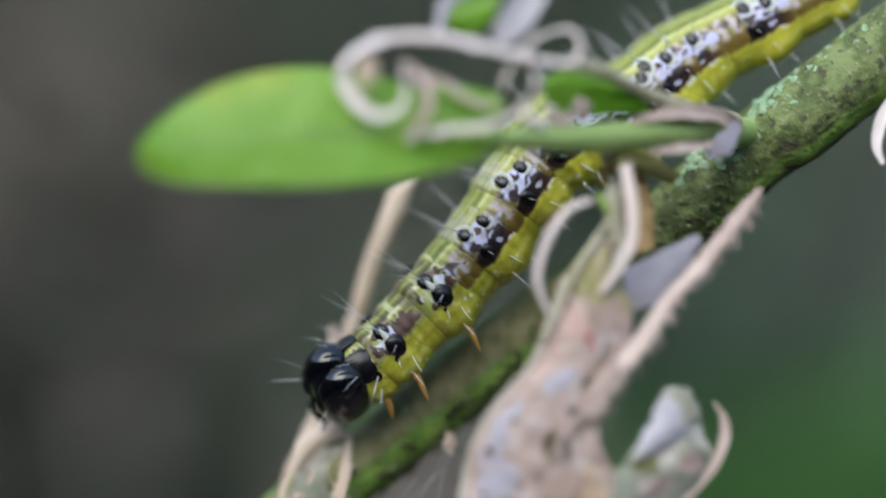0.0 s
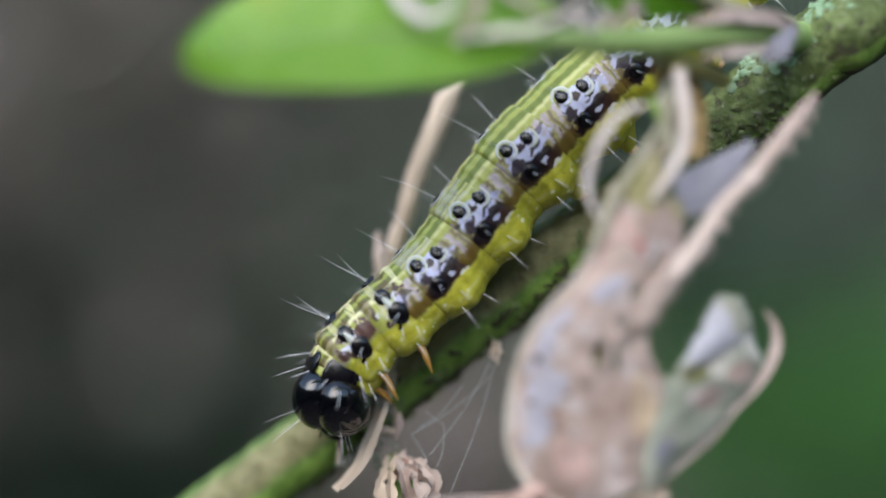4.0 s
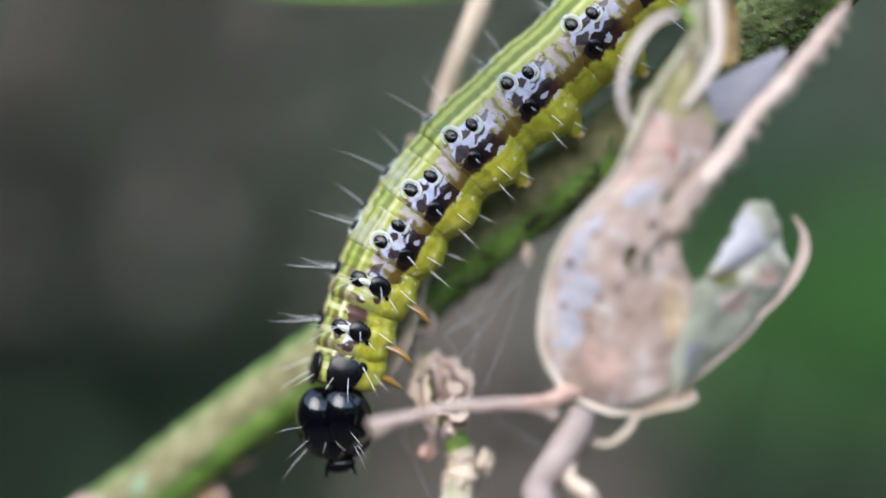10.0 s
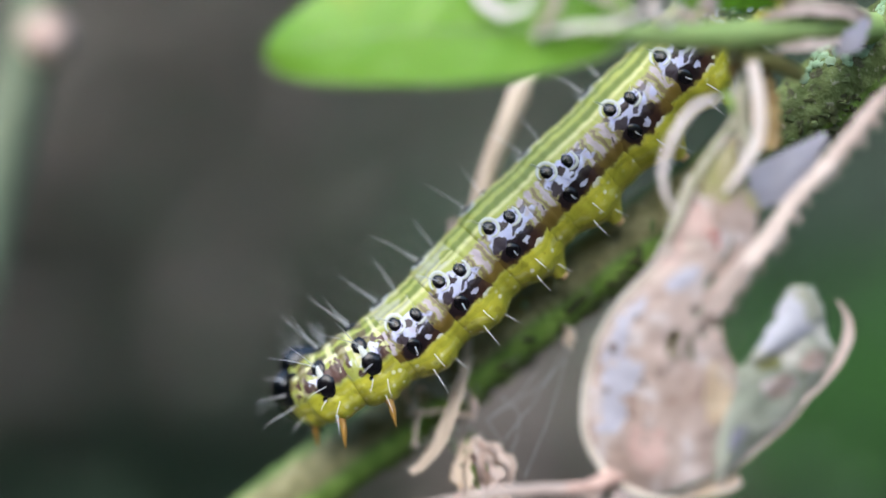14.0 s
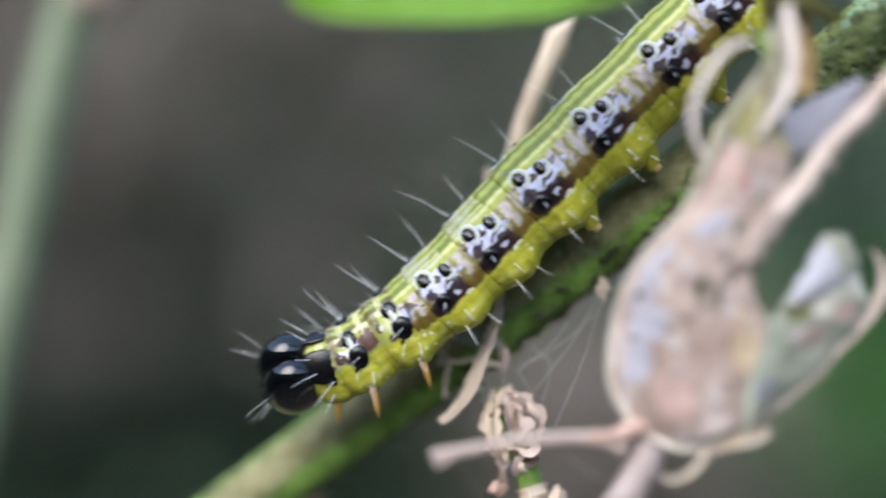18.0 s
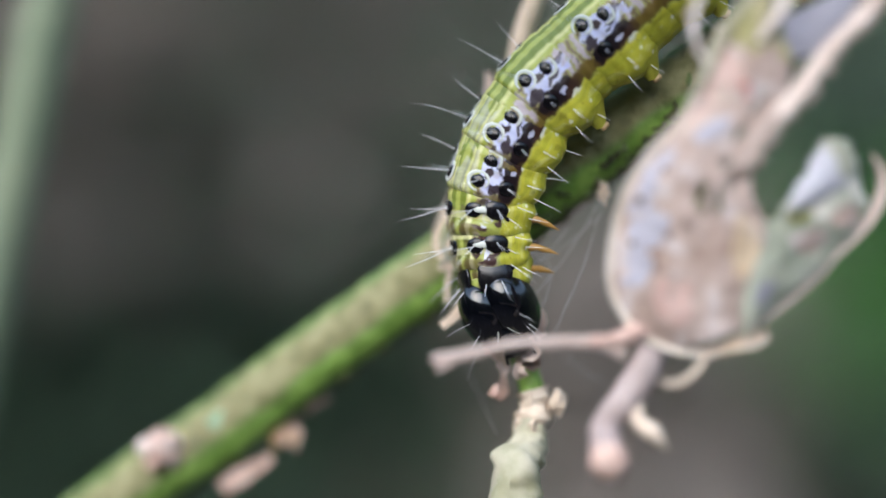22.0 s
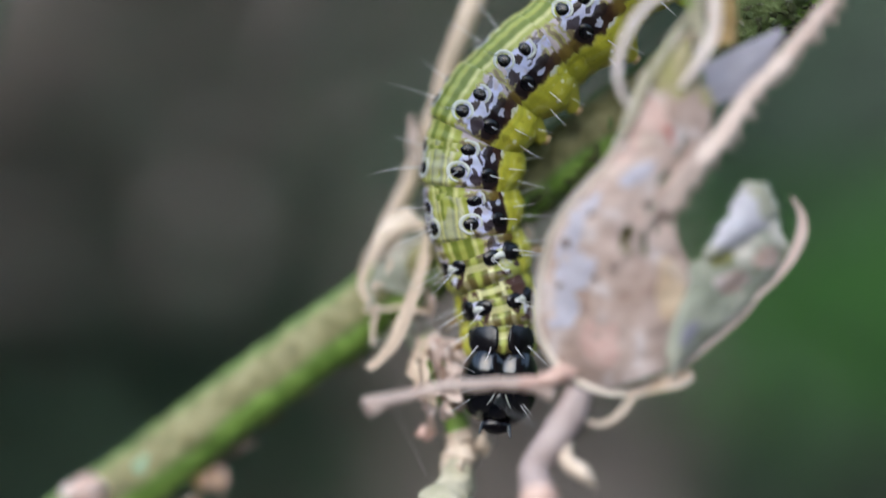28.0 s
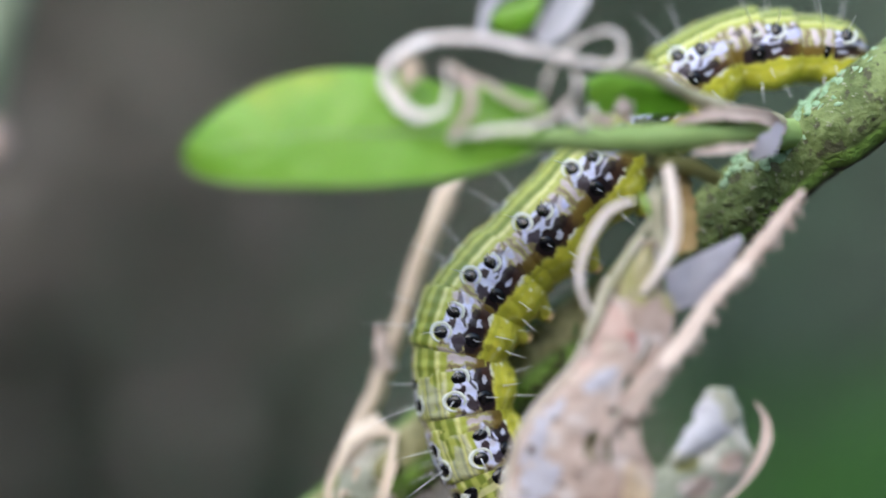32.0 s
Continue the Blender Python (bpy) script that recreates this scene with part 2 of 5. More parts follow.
def plain(name, colour, rough, coat=0.0, sss=0.0, through_light=0.0, ior=1.5):
    m, nodes, links, b = material(name)
    n, r = nodes.new("ShaderNodeTexNoise"), nodes.new("ShaderNodeMixRGB")
    n.inputs["Scale"].default_value = 1500
    r.inputs[1].default_value, r.inputs[2].default_value = (*[c * 0.75 for c in colour], 1), (*colour, 1)
    links.new(n.outputs["Fac"], r.inputs[0])
    links.new(r.outputs[0], b.inputs["Base Color"])
    b.inputs["Roughness"].default_value, b.inputs["Coat Weight"].default_value = rough, coat
    b.inputs["Transmission Weight"].default_value = through_light
    b.inputs["IOR"].default_value = ior
    return m


RIM = surface("cream leaf rim", (0.72, 0.62, 0.50), (0.88, 0.80, 0.70), 900, 0.55, 0.3, leaf=0.2)
HEAD = plain("glossy black head shell", (0.002, 0.002, 0.004), 0.13, 0.0, ior=1.7)
WART = plain("black wart", (0.005, 0.004, 0.006), 0.24, 0.0, ior=1.5)
RING = plain("white wart ring", (0.64, 0.67, 0.62), 0.5)
HAIR = plain("white bristle", (0.82, 0.82, 0.84), 0.35)
SILK = plain("silk", (0.75, 0.77, 0.78), 0.3)
AMBER = plain("amber leg", (0.44, 0.24, 0.055), 0.32, 0.3)
FOOT = plain("pinkish foot sole", (0.62, 0.42, 0.22), 0.5)
YELLOW = plain("yellow spot", (0.56, 0.53, 0.06), 0.45)


def body_skin(name, brown=1.0, saddle=0.0, start=0.0):
    """Markings of one body ring: bands by the angle from the back in degrees, blotches by the place along the ring in mm; the same on both flanks."""
    m, nodes, links, b = material(name)

    def sock(x, to):
        if isinstance(x, (int, float)):
            to.default_value = x
        else:
            links.new(x, to)

    def op(kind, a, c=0.0, d=0.0):
        n = nodes.new("ShaderNodeMath")
        n.operation = kind
        sock(a, n.inputs[0]), sock(c, n.inputs[1])
        if kind == "MULTIPLY_ADD":
            sock(d, n.inputs[2])
        return n.outputs[0]

    def step(x, lo, hi):
        n = nodes.new("ShaderNodeMapRange")
        n.interpolation_type = "SMOOTHSTEP"
        n.inputs["From Min"].default_value, n.inputs["From Max"].default_value = lo, hi
        links.new(x, n.inputs["Value"])
        return n.outputs[0]

    def grain(scale, detail=3.0, warp=0.0):
        n = nodes.new("ShaderNodeTexNoise")
        n.inputs["Scale"].default_value, n.inputs["Detail"].default_value, n.inputs["Distortion"].default_value = scale, detail, warp
        links.new(seat.outputs[0], n.inputs["Vector"])
        return n.outputs["Fac"]

    def over(base, colour, mask):
        n = nodes.new("ShaderNodeMix")
        n.data_type = "RGBA"
        sock(mask, n.inputs["Factor"])
        if isinstance(base, tuple):
            n.inputs[6].default_value = (*base, 1)
        else:
            links.new(base, n.inputs[6])
        n.inputs[7].default_value = (*colour, 1)
        return n.outputs[2]

    co, sep = nodes.new("ShaderNodeTexCoord"), nodes.new("ShaderNodeSeparateXYZ")
    links.new(co.outputs["Object"], sep.inputs[0])
    # every ring draws its grain from another place
    seat, own, far = nodes.new("ShaderNodeVectorMath"), nodes.new("ShaderNodeObjectInfo"), nodes.new("ShaderNodeMath")
    far.operation = "MULTIPLY"
    far.inputs[1].default_value = 0.5
    links.new(own.outputs["Random"], far.inputs[0])
    links.new(co.outputs["Object"], seat.inputs[0])
    links.new(far.outputs[0], seat.inputs[1])
    along = op("MULTIPLY_ADD", sep.outputs["X"], 1000.0, start)
    turn = op("MULTIPLY", op("ARCTAN2", op("ABSOLUTE", sep.outputs["Y"]), sep.outputs["Z"]), 180 / math.pi)
    wob = op("MULTIPLY_ADD", grain(900), 14.0, -7.0)
    jag = op("MULTIPLY_ADD", grain(2600, 2.0), 12.0, -6.0)
    soft = op("ADD", turn, op("MULTIPLY", wob, 0.4))
    rag = op("ADD", turn, op("ADD", wob, jag))
    shore = op("ADD", along, op("ADD", op("MULTIPLY", wob, 0.045), op("MULTIPLY", jag, 0.05)))

    def zone(x, a, c, d=3.0):
        return op("MULTIPLY", step(x, a - d, a + d), op("SUBTRACT", 1.0, step(x, c - d, c + d)))

    def dot(s0, a0, rs, ra, lo=0.75, hi=1.15, tilt=0.0):
        """An uneven oval blotch; tilt leans it down towards the tail, in degrees per mm."""
        u = op("DIVIDE", op("SUBTRACT", shore, s0), rs)
        v = op("DIVIDE", op("ADD", op("SUBTRACT", rag, a0), op("MULTIPLY", op("SUBTRACT", along, s0), tilt)), ra)
        return op("SUBTRACT", 1.0, step(op("ADD", op("MULTIPLY", u, u), op("MULTIPLY", v, v)), lo, hi))

    fine = grain(1400, 1.5, 1.0)
    squiggle = grain(1150, 1.5, 1.6)
    # back: olive green bands between pale yellow lines
    col = over((0.36, 0.39, 0.09), (0.165, 0.21, 0.03), zone(soft, 5, 16, 2.5))
    col = over(col, (0.57, 0.57, 0.23), zone(soft, 17, 24, 3))
    col = over(col, (0.34, 0.375, 0.06), zone(soft, 23, 32, 3))
    if brown < 0.5:
        # cross folds of the front rings: pale yellow lines over grey
        fold = op("SINE", op("MULTIPLY_ADD", along, 5.6, op("MULTIPLY", wob, 0.12)))
        back = op("SUBTRACT", 1.0, step(soft, 50, 58))
        col = over(col, (0.13, 0.115, 0.035), op("MULTIPLY", zone(rag, 8, 17, 3), 0.75))
        col = over(col, (0.74, 0.72, 0.42), zone(rag, 17, 24, 2.5))
        col = over(col, (0.11, 0.070, 0.030), op("MULTIPLY", op("MULTIPLY", op("SUBTRACT", 1.0, step(fold, -0.7, 0.0)), zone(rag, 4, 36, 3)), 0.7))
        col = over(col, (0.72, 0.70, 0.38), op("MULTIPLY", op("MULTIPLY", step(fold, 0.55, 0.85), back), 0.65))
        col = over(col, (0.40, 0.34, 0.30), op("MULTIPLY", op("MULTIPLY", zone(rag, 30, 60, 4), step(fine, 0.45, 0.6)), 0.7))
        col = over(col, (0.10, 0.05, 0.04), op("MULTIPLY", op("MULTIPLY", zone(rag, 24, 62, 4), step(squiggle, 0.47, 0.54)), zone(shore, -2.6, -0.40, 0.2)))
        col = over(col, (0.055, 0.024, 0.022), op("MULTIPLY", op("SUBTRACT", dot(0.05, 43, 0.85, 27), dot(0.05, 42, 0.5, 20)), step(fine, 0.40, 0.50)))
        col = over(col, (0.66, 0.67, 0.80), op("MULTIPLY", dot(0.05, 42, 0.6, 12), step(fine, 0.34, 0.44)))
    if saddle:
        # pale mauve saddle across the back, cut by yellow lines
        seatmask = op("MULTIPLY", zone(rag, -8, 20, 4), step(fine, 0.36, 0.5))
        col = over(col, (0.44, 0.42, 0.42), op("MULTIPLY", op("MULTIPLY", seatmask, zone(along, -0.7, 1.2, 0.25)), saddle))
        col = over(col, (0.60, 0.58, 0.22), op("MULTIPLY", zone(soft, 10, 14, 2.5), 0.8))
    if brown >= 0.5:
        # flank band: between the rings thin mauve, brown and yellowish cross lines; lavender marbling round the warts
        band = zone(rag, 31, 67)
        col = over(col, (0.36, 0.33, 0.14), op("MULTIPLY", band, 0.85))
        stripe = op("SINE", op("MULTIPLY_ADD", along, 11.0, op("ADD", op("MULTIPLY", jag, 0.45), op("MULTIPLY", wob, 0.3))))
        col = over(col, (0.50, 0.43, 0.46), op("MULTIPLY", band, step(stripe, 0.0, 0.6)))
        col = over(col, (0.13, 0.075, 0.06), op("MULTIPLY", op("MULTIPLY", band, op("SUBTRACT", 1.0, step(stripe, -0.8, -0.45))), 0.7))
        col = over(col, (0.52, 0.53, 0.74), op("MULTIPLY", dot(-0.95, 48, 1.05, 8, tilt=3.0), op("MULTIPLY_ADD", step(fine, 0.36, 0.48), 0.7, 0.3)))
        col = over(col, (0.57, 0.59, 0.79), op("MULTIPLY", dot(0.12, 46, 0.95, 17), op("MULTIPLY_ADD", step(fine, 0.28, 0.38), 0.45, 0.55)))
        dark = (0.030, 0.015, 0.020)
        col = over(col, dark, dot(0.18, 41, 0.30, 5.0))
        col = over(col, dark, op("MULTIPLY", dot(0.70, 52, 0.30, 7.0), 0.95))
        col = over(col, dark, op("MULTIPLY", dot(-0.35, 50, 0.42, 3.6, tilt=-10.0), 0.9))
        col = over(col, dark, op("MULTIPLY", dot(-0.85, 40, 0.32, 3.6), 0.7))
        col = over(col, dark, op("MULTIPLY", op("MULTIPLY", zone(rag, 34, 66), step(squiggle, 0.62, 0.66)), 0.8))
        # brown black line, olive brown between the rings
        line = zone(rag, 64, 80)
        col = over(col, (0.16, 0.10, 0.018), op("MULTIPLY", line, 0.95))
        col = over(col, (0.045, 0.018, 0.012), op("MULTIPLY", line, zone(shore, -0.95, 1.15, 0.35)))
        col = over(col, (0.014, 0.007, 0.010), dot(0.40, 68, 0.72, 11))
        col = over(col, (0.014, 0.007, 0.010), op("MULTIPLY", dot(-0.35, 63, 0.45, 5.5), 0.9))
        col = over(col, (0.55, 0.56, 0.72), op("MULTIPLY", dot(-0.15, 70, 0.20, 3.2), 0.85))
        col = over(col, (0.74, 0.74, 0.66), op("MULTIPLY", dot(-0.55, 81, 0.28, 3.5), 0.9))
    # yellow flank with pale flecks and a greener belly
    edge = 81 if brown >= 0.5 else 66
    low = step(rag, edge - 2, edge + 3)
    col = over(col, (0.57, 0.54, 0.055), low)
    # fold highlights and green shadows, painted as pale and olive streaks
    streak = op("SINE", op("MULTIPLY_ADD", turn, 0.34, op("MULTIPLY", wob, 0.45)))
    col = over(col, (0.68, 0.66, 0.20), op("MULTIPLY", op("MULTIPLY", low, step(streak, 0.2, 0.8)), op("MULTIPLY", step(fine, 0.4, 0.6), 0.7)))
    col = over(col, (0.30, 0.33, 0.03), op("MULTIPLY", op("MULTIPLY", low, op("SUBTRACT", 1.0, step(streak, -0.9, -0.4))), 0.35))
    col = over(col, (0.40, 0.41, 0.035), op("MULTIPLY", low, op("MULTIPLY", step(grain(620), 0.5, 0.68), 0.6)))
    col = over(col, (0.44, 0.43, 0.04), op("MULTIPLY", step(soft, 108, 130), 0.5))
    col = over(col, (0.22, 0.20, 0.02), op("MULTIPLY", op("MULTIPLY", low, step(grain(1700, 4.0, 0.8), 0.58, 0.68)), 0.45))
    col = over(col, (0.40, 0.46, 0.08), step(soft, 150, 175))
    cell = nodes.new("ShaderNodeTexVoronoi")
    cell.inputs["Scale"].default_value = 2300
    links.new(seat.outputs[0], cell.inputs["Vector"])
    speck = op("MULTIPLY", op("SUBTRACT", 1.0, step(cell.outputs["Distance"], 0.15, 0.27)), zone(turn, edge + 8, 142, 5))
    col = over(col, (0.84, 0.83, 0.62), op("MULTIPLY", op("MULTIPLY", speck, step(grain(480), 0.42, 0.55)), 0.85))
    links.new(col, b.inputs["Base Color"])
    b.inputs["Roughness"].default_value = 0.40
    b.inputs["Coat Weight"].default_value = 0.12
    b.inputs["Specular IOR Level"].default_value = 0.35
    b.inputs["Coat Roughness"].default_value = 0.16
    b.inputs["Subsurface Weight"].default_value = 0.25
    b.inputs["Subsurface Radius"].default_value = (0.0006, 0.0005, 0.00015)
    b.inputs["Subsurface Scale"].default_value = 1.0
    bp = nodes.new("ShaderNodeBump")
    bp.inputs["Strength"].default_value, bp.inputs["Distance"].default_value = 0.5, 0.0003
    links.new(op("ADD", op("ADD", op("MULTIPLY", fine, 0.35), grain(520, 1.5)), op("MULTIPLY", grain(3400, 2.0), 0.12)), bp.inputs["Height"])
    links.new(bp.outputs[0], b.inputs["Normal"])
    return m


BODY = body_skin("caterpillar skin")
BODY_MID = body_skin("caterpillar waist skin", 1.0, 0.45)
BODY_FRONT = body_skin("caterpillar front skin", 0.1)
FOLD = body_skin("caterpillar fold skin", 1.0, 0.0, -2.3)
FOLD_FRONT = body_skin("caterpillar front fold skin", 0.1, 0.0, -2.3)


# ---- makers: everything is drawn in millimetres ----
def link_mesh(name, bm, mat, parent=None, label="", smooth=True):
    me = bpy.data.meshes.new(name)
    bmesh.ops.recalc_face_normals(bm, faces=bm.faces)
    bmesh.ops.scale(bm, vec=(0.001,) * 3, verts=bm.verts)
    bm.to_mesh(me)
    bm.free()
    me.materials.append(mat)
    if smooth:
        me.polygons.foreach_set("use_smooth", [True] * len(me.polygons))
        me.set_sharp_from_angle(angle=radians(55))
    ob = new(name, me)
    if parent:
        ob.parent = parent
    if label:
        ob["label"] = label
    return ob


def part(name, bm, mat, parent, label=""):
    return link_mesh(name, bm, mat, parent, label)


def thing(name, label, category, group="", kind="", at=(0, 0, 0)):
    ob = new(name)
    ob.empty_display_size = 0.001
    ob.location = mm(*at)
    return tagged(ob, label, category, group, kind)


def curve(pts, n):
    """n places along a smooth curve through pts; pts may carry more than three numbers."""
    p = np.array(pts, float)
    if len(p) == 2:
        return [p[0] + (p[1] - p[0]) * k / (n - 1) for k in range(n)]
    q = np.vstack([2 * p[0] - p[1], p, 2 * p[-1] - p[-2]])
    out = []
    for k in range(n):
        u = k / (n - 1) * (len(p) - 1)
        i = min(int(u), len(p) - 2)
        f = u - i
        a, b, c, d = q[i], q[i + 1], q[i + 2], q[i + 3]
        out.append(0.5 * (2 * b + (c - a) * f + (2 * a - 5 * b + 4 * c - d) * f * f + (3 * b - a - 3 * c + d) * f ** 3))
    return out


def rings(bm, loops, close_ends=True):
    vs = [[bm.verts.new(v) for v in loop] for loop in loops]
    n = len(vs[0])
    for a, b in zip(vs, vs[1:]):
        for k in range(n):
            bm.faces.new((a[k], a[(k + 1) % n], b[(k + 1) % n], b[k]))
    if close_ends:
        bm.faces.new(vs[0][::-1])
        bm.faces.new(vs[-1])
    return vs


def tube(pts, radii, n=24, sides=10, rough=0.0, seed=0, bm=None, flat=1.0, up=(0, -1, 0)):
    """A tapered round (or flattened) stem along pts; radii are spread along it; rough is an uneven skin in mm."""
    bm = bm or bmesh.new()
    c = [Vector(v[:3]) for v in curve(pts, n)]
    r = np.interp(np.linspace(0, 1, n), np.linspace(0, 1, len(radii)), radii)
    loops = []
    for i in range(n):
        t = (c[min(i + 1, n - 1)] - c[max(i - 1, 0)]).normalized()
        s = t.cross(Vector(up))
        s = s.normalized() if s.length > 1e-4 else t.orthogonal().normalized()
        w = s.cross(t)
        loop = []
        for k in range(sides):
            a = 2 * math.pi * k / sides
            way = s * math.cos(a) + w * (math.sin(a) * flat)
            v = c[i] + way * r[i]
            if rough:
                v += way * rough * (noise.noise(v * 1.3 + Vector((seed, 0, 0))) + 0.6 * noise.noise(v * 4.0 + Vector((0, seed, 0))))
            loop.append(v)
        loops.append(loop)
    rings(bm, loops)
    return bm


def wrap(ob, sides):
    """Stores on a stem how far round (0..1) and how far along (0..1) each corner lies, for the bark to read."""
    n = len(ob.data.vertices) // sides
    for name, value in (("round", lambda i: i % sides / sides), ("along", lambda i: i // sides / n)):
        at = ob.data.attributes.new(name, "FLOAT", "POINT")
        at.data.foreach_set("value", [value(i) for i in range(len(ob.data.vertices))])


def ribbon(pts, widths, thick=0.08, n=30, ragged=0.0, seed=0, facing=(0, -1, 0), twist=0.0, cup=0.0):
    """A strip of dried leaf with thickness; it faces the given way, turned by twist degrees along its length."""
    bm = bmesh.new()
    c = [Vector(v[:3]) for v in curve(pts, n)]
    w = np.interp(np.linspace(0, 1, n), np.linspace(0, 1, len(widths)), widths)
    loops = []
    for i in range(n):
        t = (c[min(i + 1, n - 1)] - c[max(i - 1, 0)]).normalized()
        s = t.cross(Vector(facing))
        s = s.normalized() if s.length > 1e-3 else t.orthogonal().normalized()
        s = Matrix.Rotation(radians(twist) * i / (n - 1), 3, t) @ s
        o = s.cross(t).normalized()
        j1 = ragged * (noise.noise(c[i] * 3.1 + Vector((seed, 0, 0))) + 0.7 * noise.noise(c[i] * 8.3))
        j2 = ragged * noise.noise(c[i] * 3.1 + Vector((0, seed + 7, 0)))
        a, b = w[i] * 0.5 + j1, w[i] * 0.5 + j2
        h = o * thick * 0.5
        up = o * cup * w[i]
        loops.append([c[i] - s * a + h + up, c[i] + h, c[i] + s * b + h + up, c[i] + s * b - h + up, c[i] - h, c[i] - s * a - h + up])
    rings(bm, loops)
    return bm


def sheet(place, nu, nv, thick, out=(0, -1, 0), holes=()):
    """A leaf blade with thickness from place(u, v), both in 0..1."""
    bm = bmesh.new()
    h = Vector(out) * thick * 0.5
    top = [[bm.verts.new(Vector(place(i / nu, j / nv)) + h) for j in range(nv + 1)] for i in range(nu + 1)]
    low = [[bm.verts.new(Vector(place(i / nu, j / nv)) - h) for j in range(nv + 1)] for i in range(nu + 1)]
    for i in range(nu):
        for j in range(nv):
            u, v = (i + 0.5) / nu, (j + 0.5) / nv
            if any(((u - a) / c) ** 2 + ((v - b) / d) ** 2 < 1 for a, b, c, d in holes):
                continue
            bm.faces.new((top[i][j], top[i + 1][j], top[i + 1][j + 1], top[i][j + 1]))
            bm.faces.new((low[i][j], low[i][j + 1], low[i + 1][j + 1], low[i + 1][j]))
    for i in range(nu):
        bm.faces.new((top[i][0], low[i][0], low[i + 1][0], top[i + 1][0]))
        bm.faces.new((top[i][nv], top[i + 1][nv], low[i + 1][nv], low[i][nv]))
    for j in range(nv):
        bm.faces.new((top[0][j], top[0][j + 1], low[0][j + 1], low[0][j]))
        bm.faces.new((top[nu][j], low[nu][j], low[nu][j + 1], top[nu][j + 1]))
    return bm


def between(left, right, bulge, nu=40, nv=14, thick=0.1, crinkle=0.12, ragged=0.0, seed=0, holes=(), span=(0, 1, 0, 1), proud=0.0):
    """A blade spanned between two edge curves, bulging towards the light, crinkled."""
    a, b = [Vector(v) for v in curve(left, 401)], [Vector(v) for v in curve(right, 401)]
    whole = span == (0, 1, 0, 1)

    def place(u, v):
        if not whole:
            # an uneven round patch on the blade
            x, y = 2 * u - 1, 2 * v - 1
            k = 1 / max(1e-6, math.hypot(x, y)) * max(abs(x), abs(y)) * (1 + 0.3 * noise.noise(Vector((math.atan2(y, x), seed, 0)) * 1.7))
            u, v = span[0] + (span[1] - span[0]) * (0.5 + 0.5 * x * k), span[2] + (span[3] - span[2]) * (0.5 + 0.5 * y * k)
            u, v = min(max(u, 0), 1), min(max(v, 0), 1)
        i = round(u * 400)
        p = a[i].lerp(b[i], v)
        if ragged and v in (0, 1):
            p = p + (a[i] - b[i]).normalized() * (1 if v == 0 else -1) * ragged * (noise.noise(p * 3.7 + Vector((seed, 1, 2))) + 0.5 * noise.noise(p * 9.0))
        lift = bulge * 4 * v * (1 - v) + crinkle * (noise.noise(p * 0.9) + 0.5 * noise.noise(p * 2.3))
        return p + Vector((0, -lift - proud, 0))

    return sheet(place, nu, nv, thick, holes=holes)


def blob(centre, size, subdiv=2, rough=0.1, seed=0, bm=None, turn=None):
    """An uneven lump."""
    b2 = bmesh.new()
    bmesh.ops.create_icosphere(b2, subdivisions=subdiv, radius=1)
    for v in b2.verts:
        k = 1 + rough * (noise.noise(v.co * 1.7 + Vector((seed, 0, 0))) + 0.5 * noise.noise(v.co * 4 + Vector((seed, 3, 0))))
        v.co = Vector((v.co.x * size[0], v.co.y * size[1], v.co.z * size[2])) * k
        if turn is not None:
            v.co = turn @ v.co
        v.co += Vector(centre)
    if bm is None:
        return b2
    me = bpy.data.meshes.new("scratch")
    b2.to_mesh(me)
    b2.free()
    bm.from_mesh(me)
    bpy.data.meshes.remove(me)
    return bm


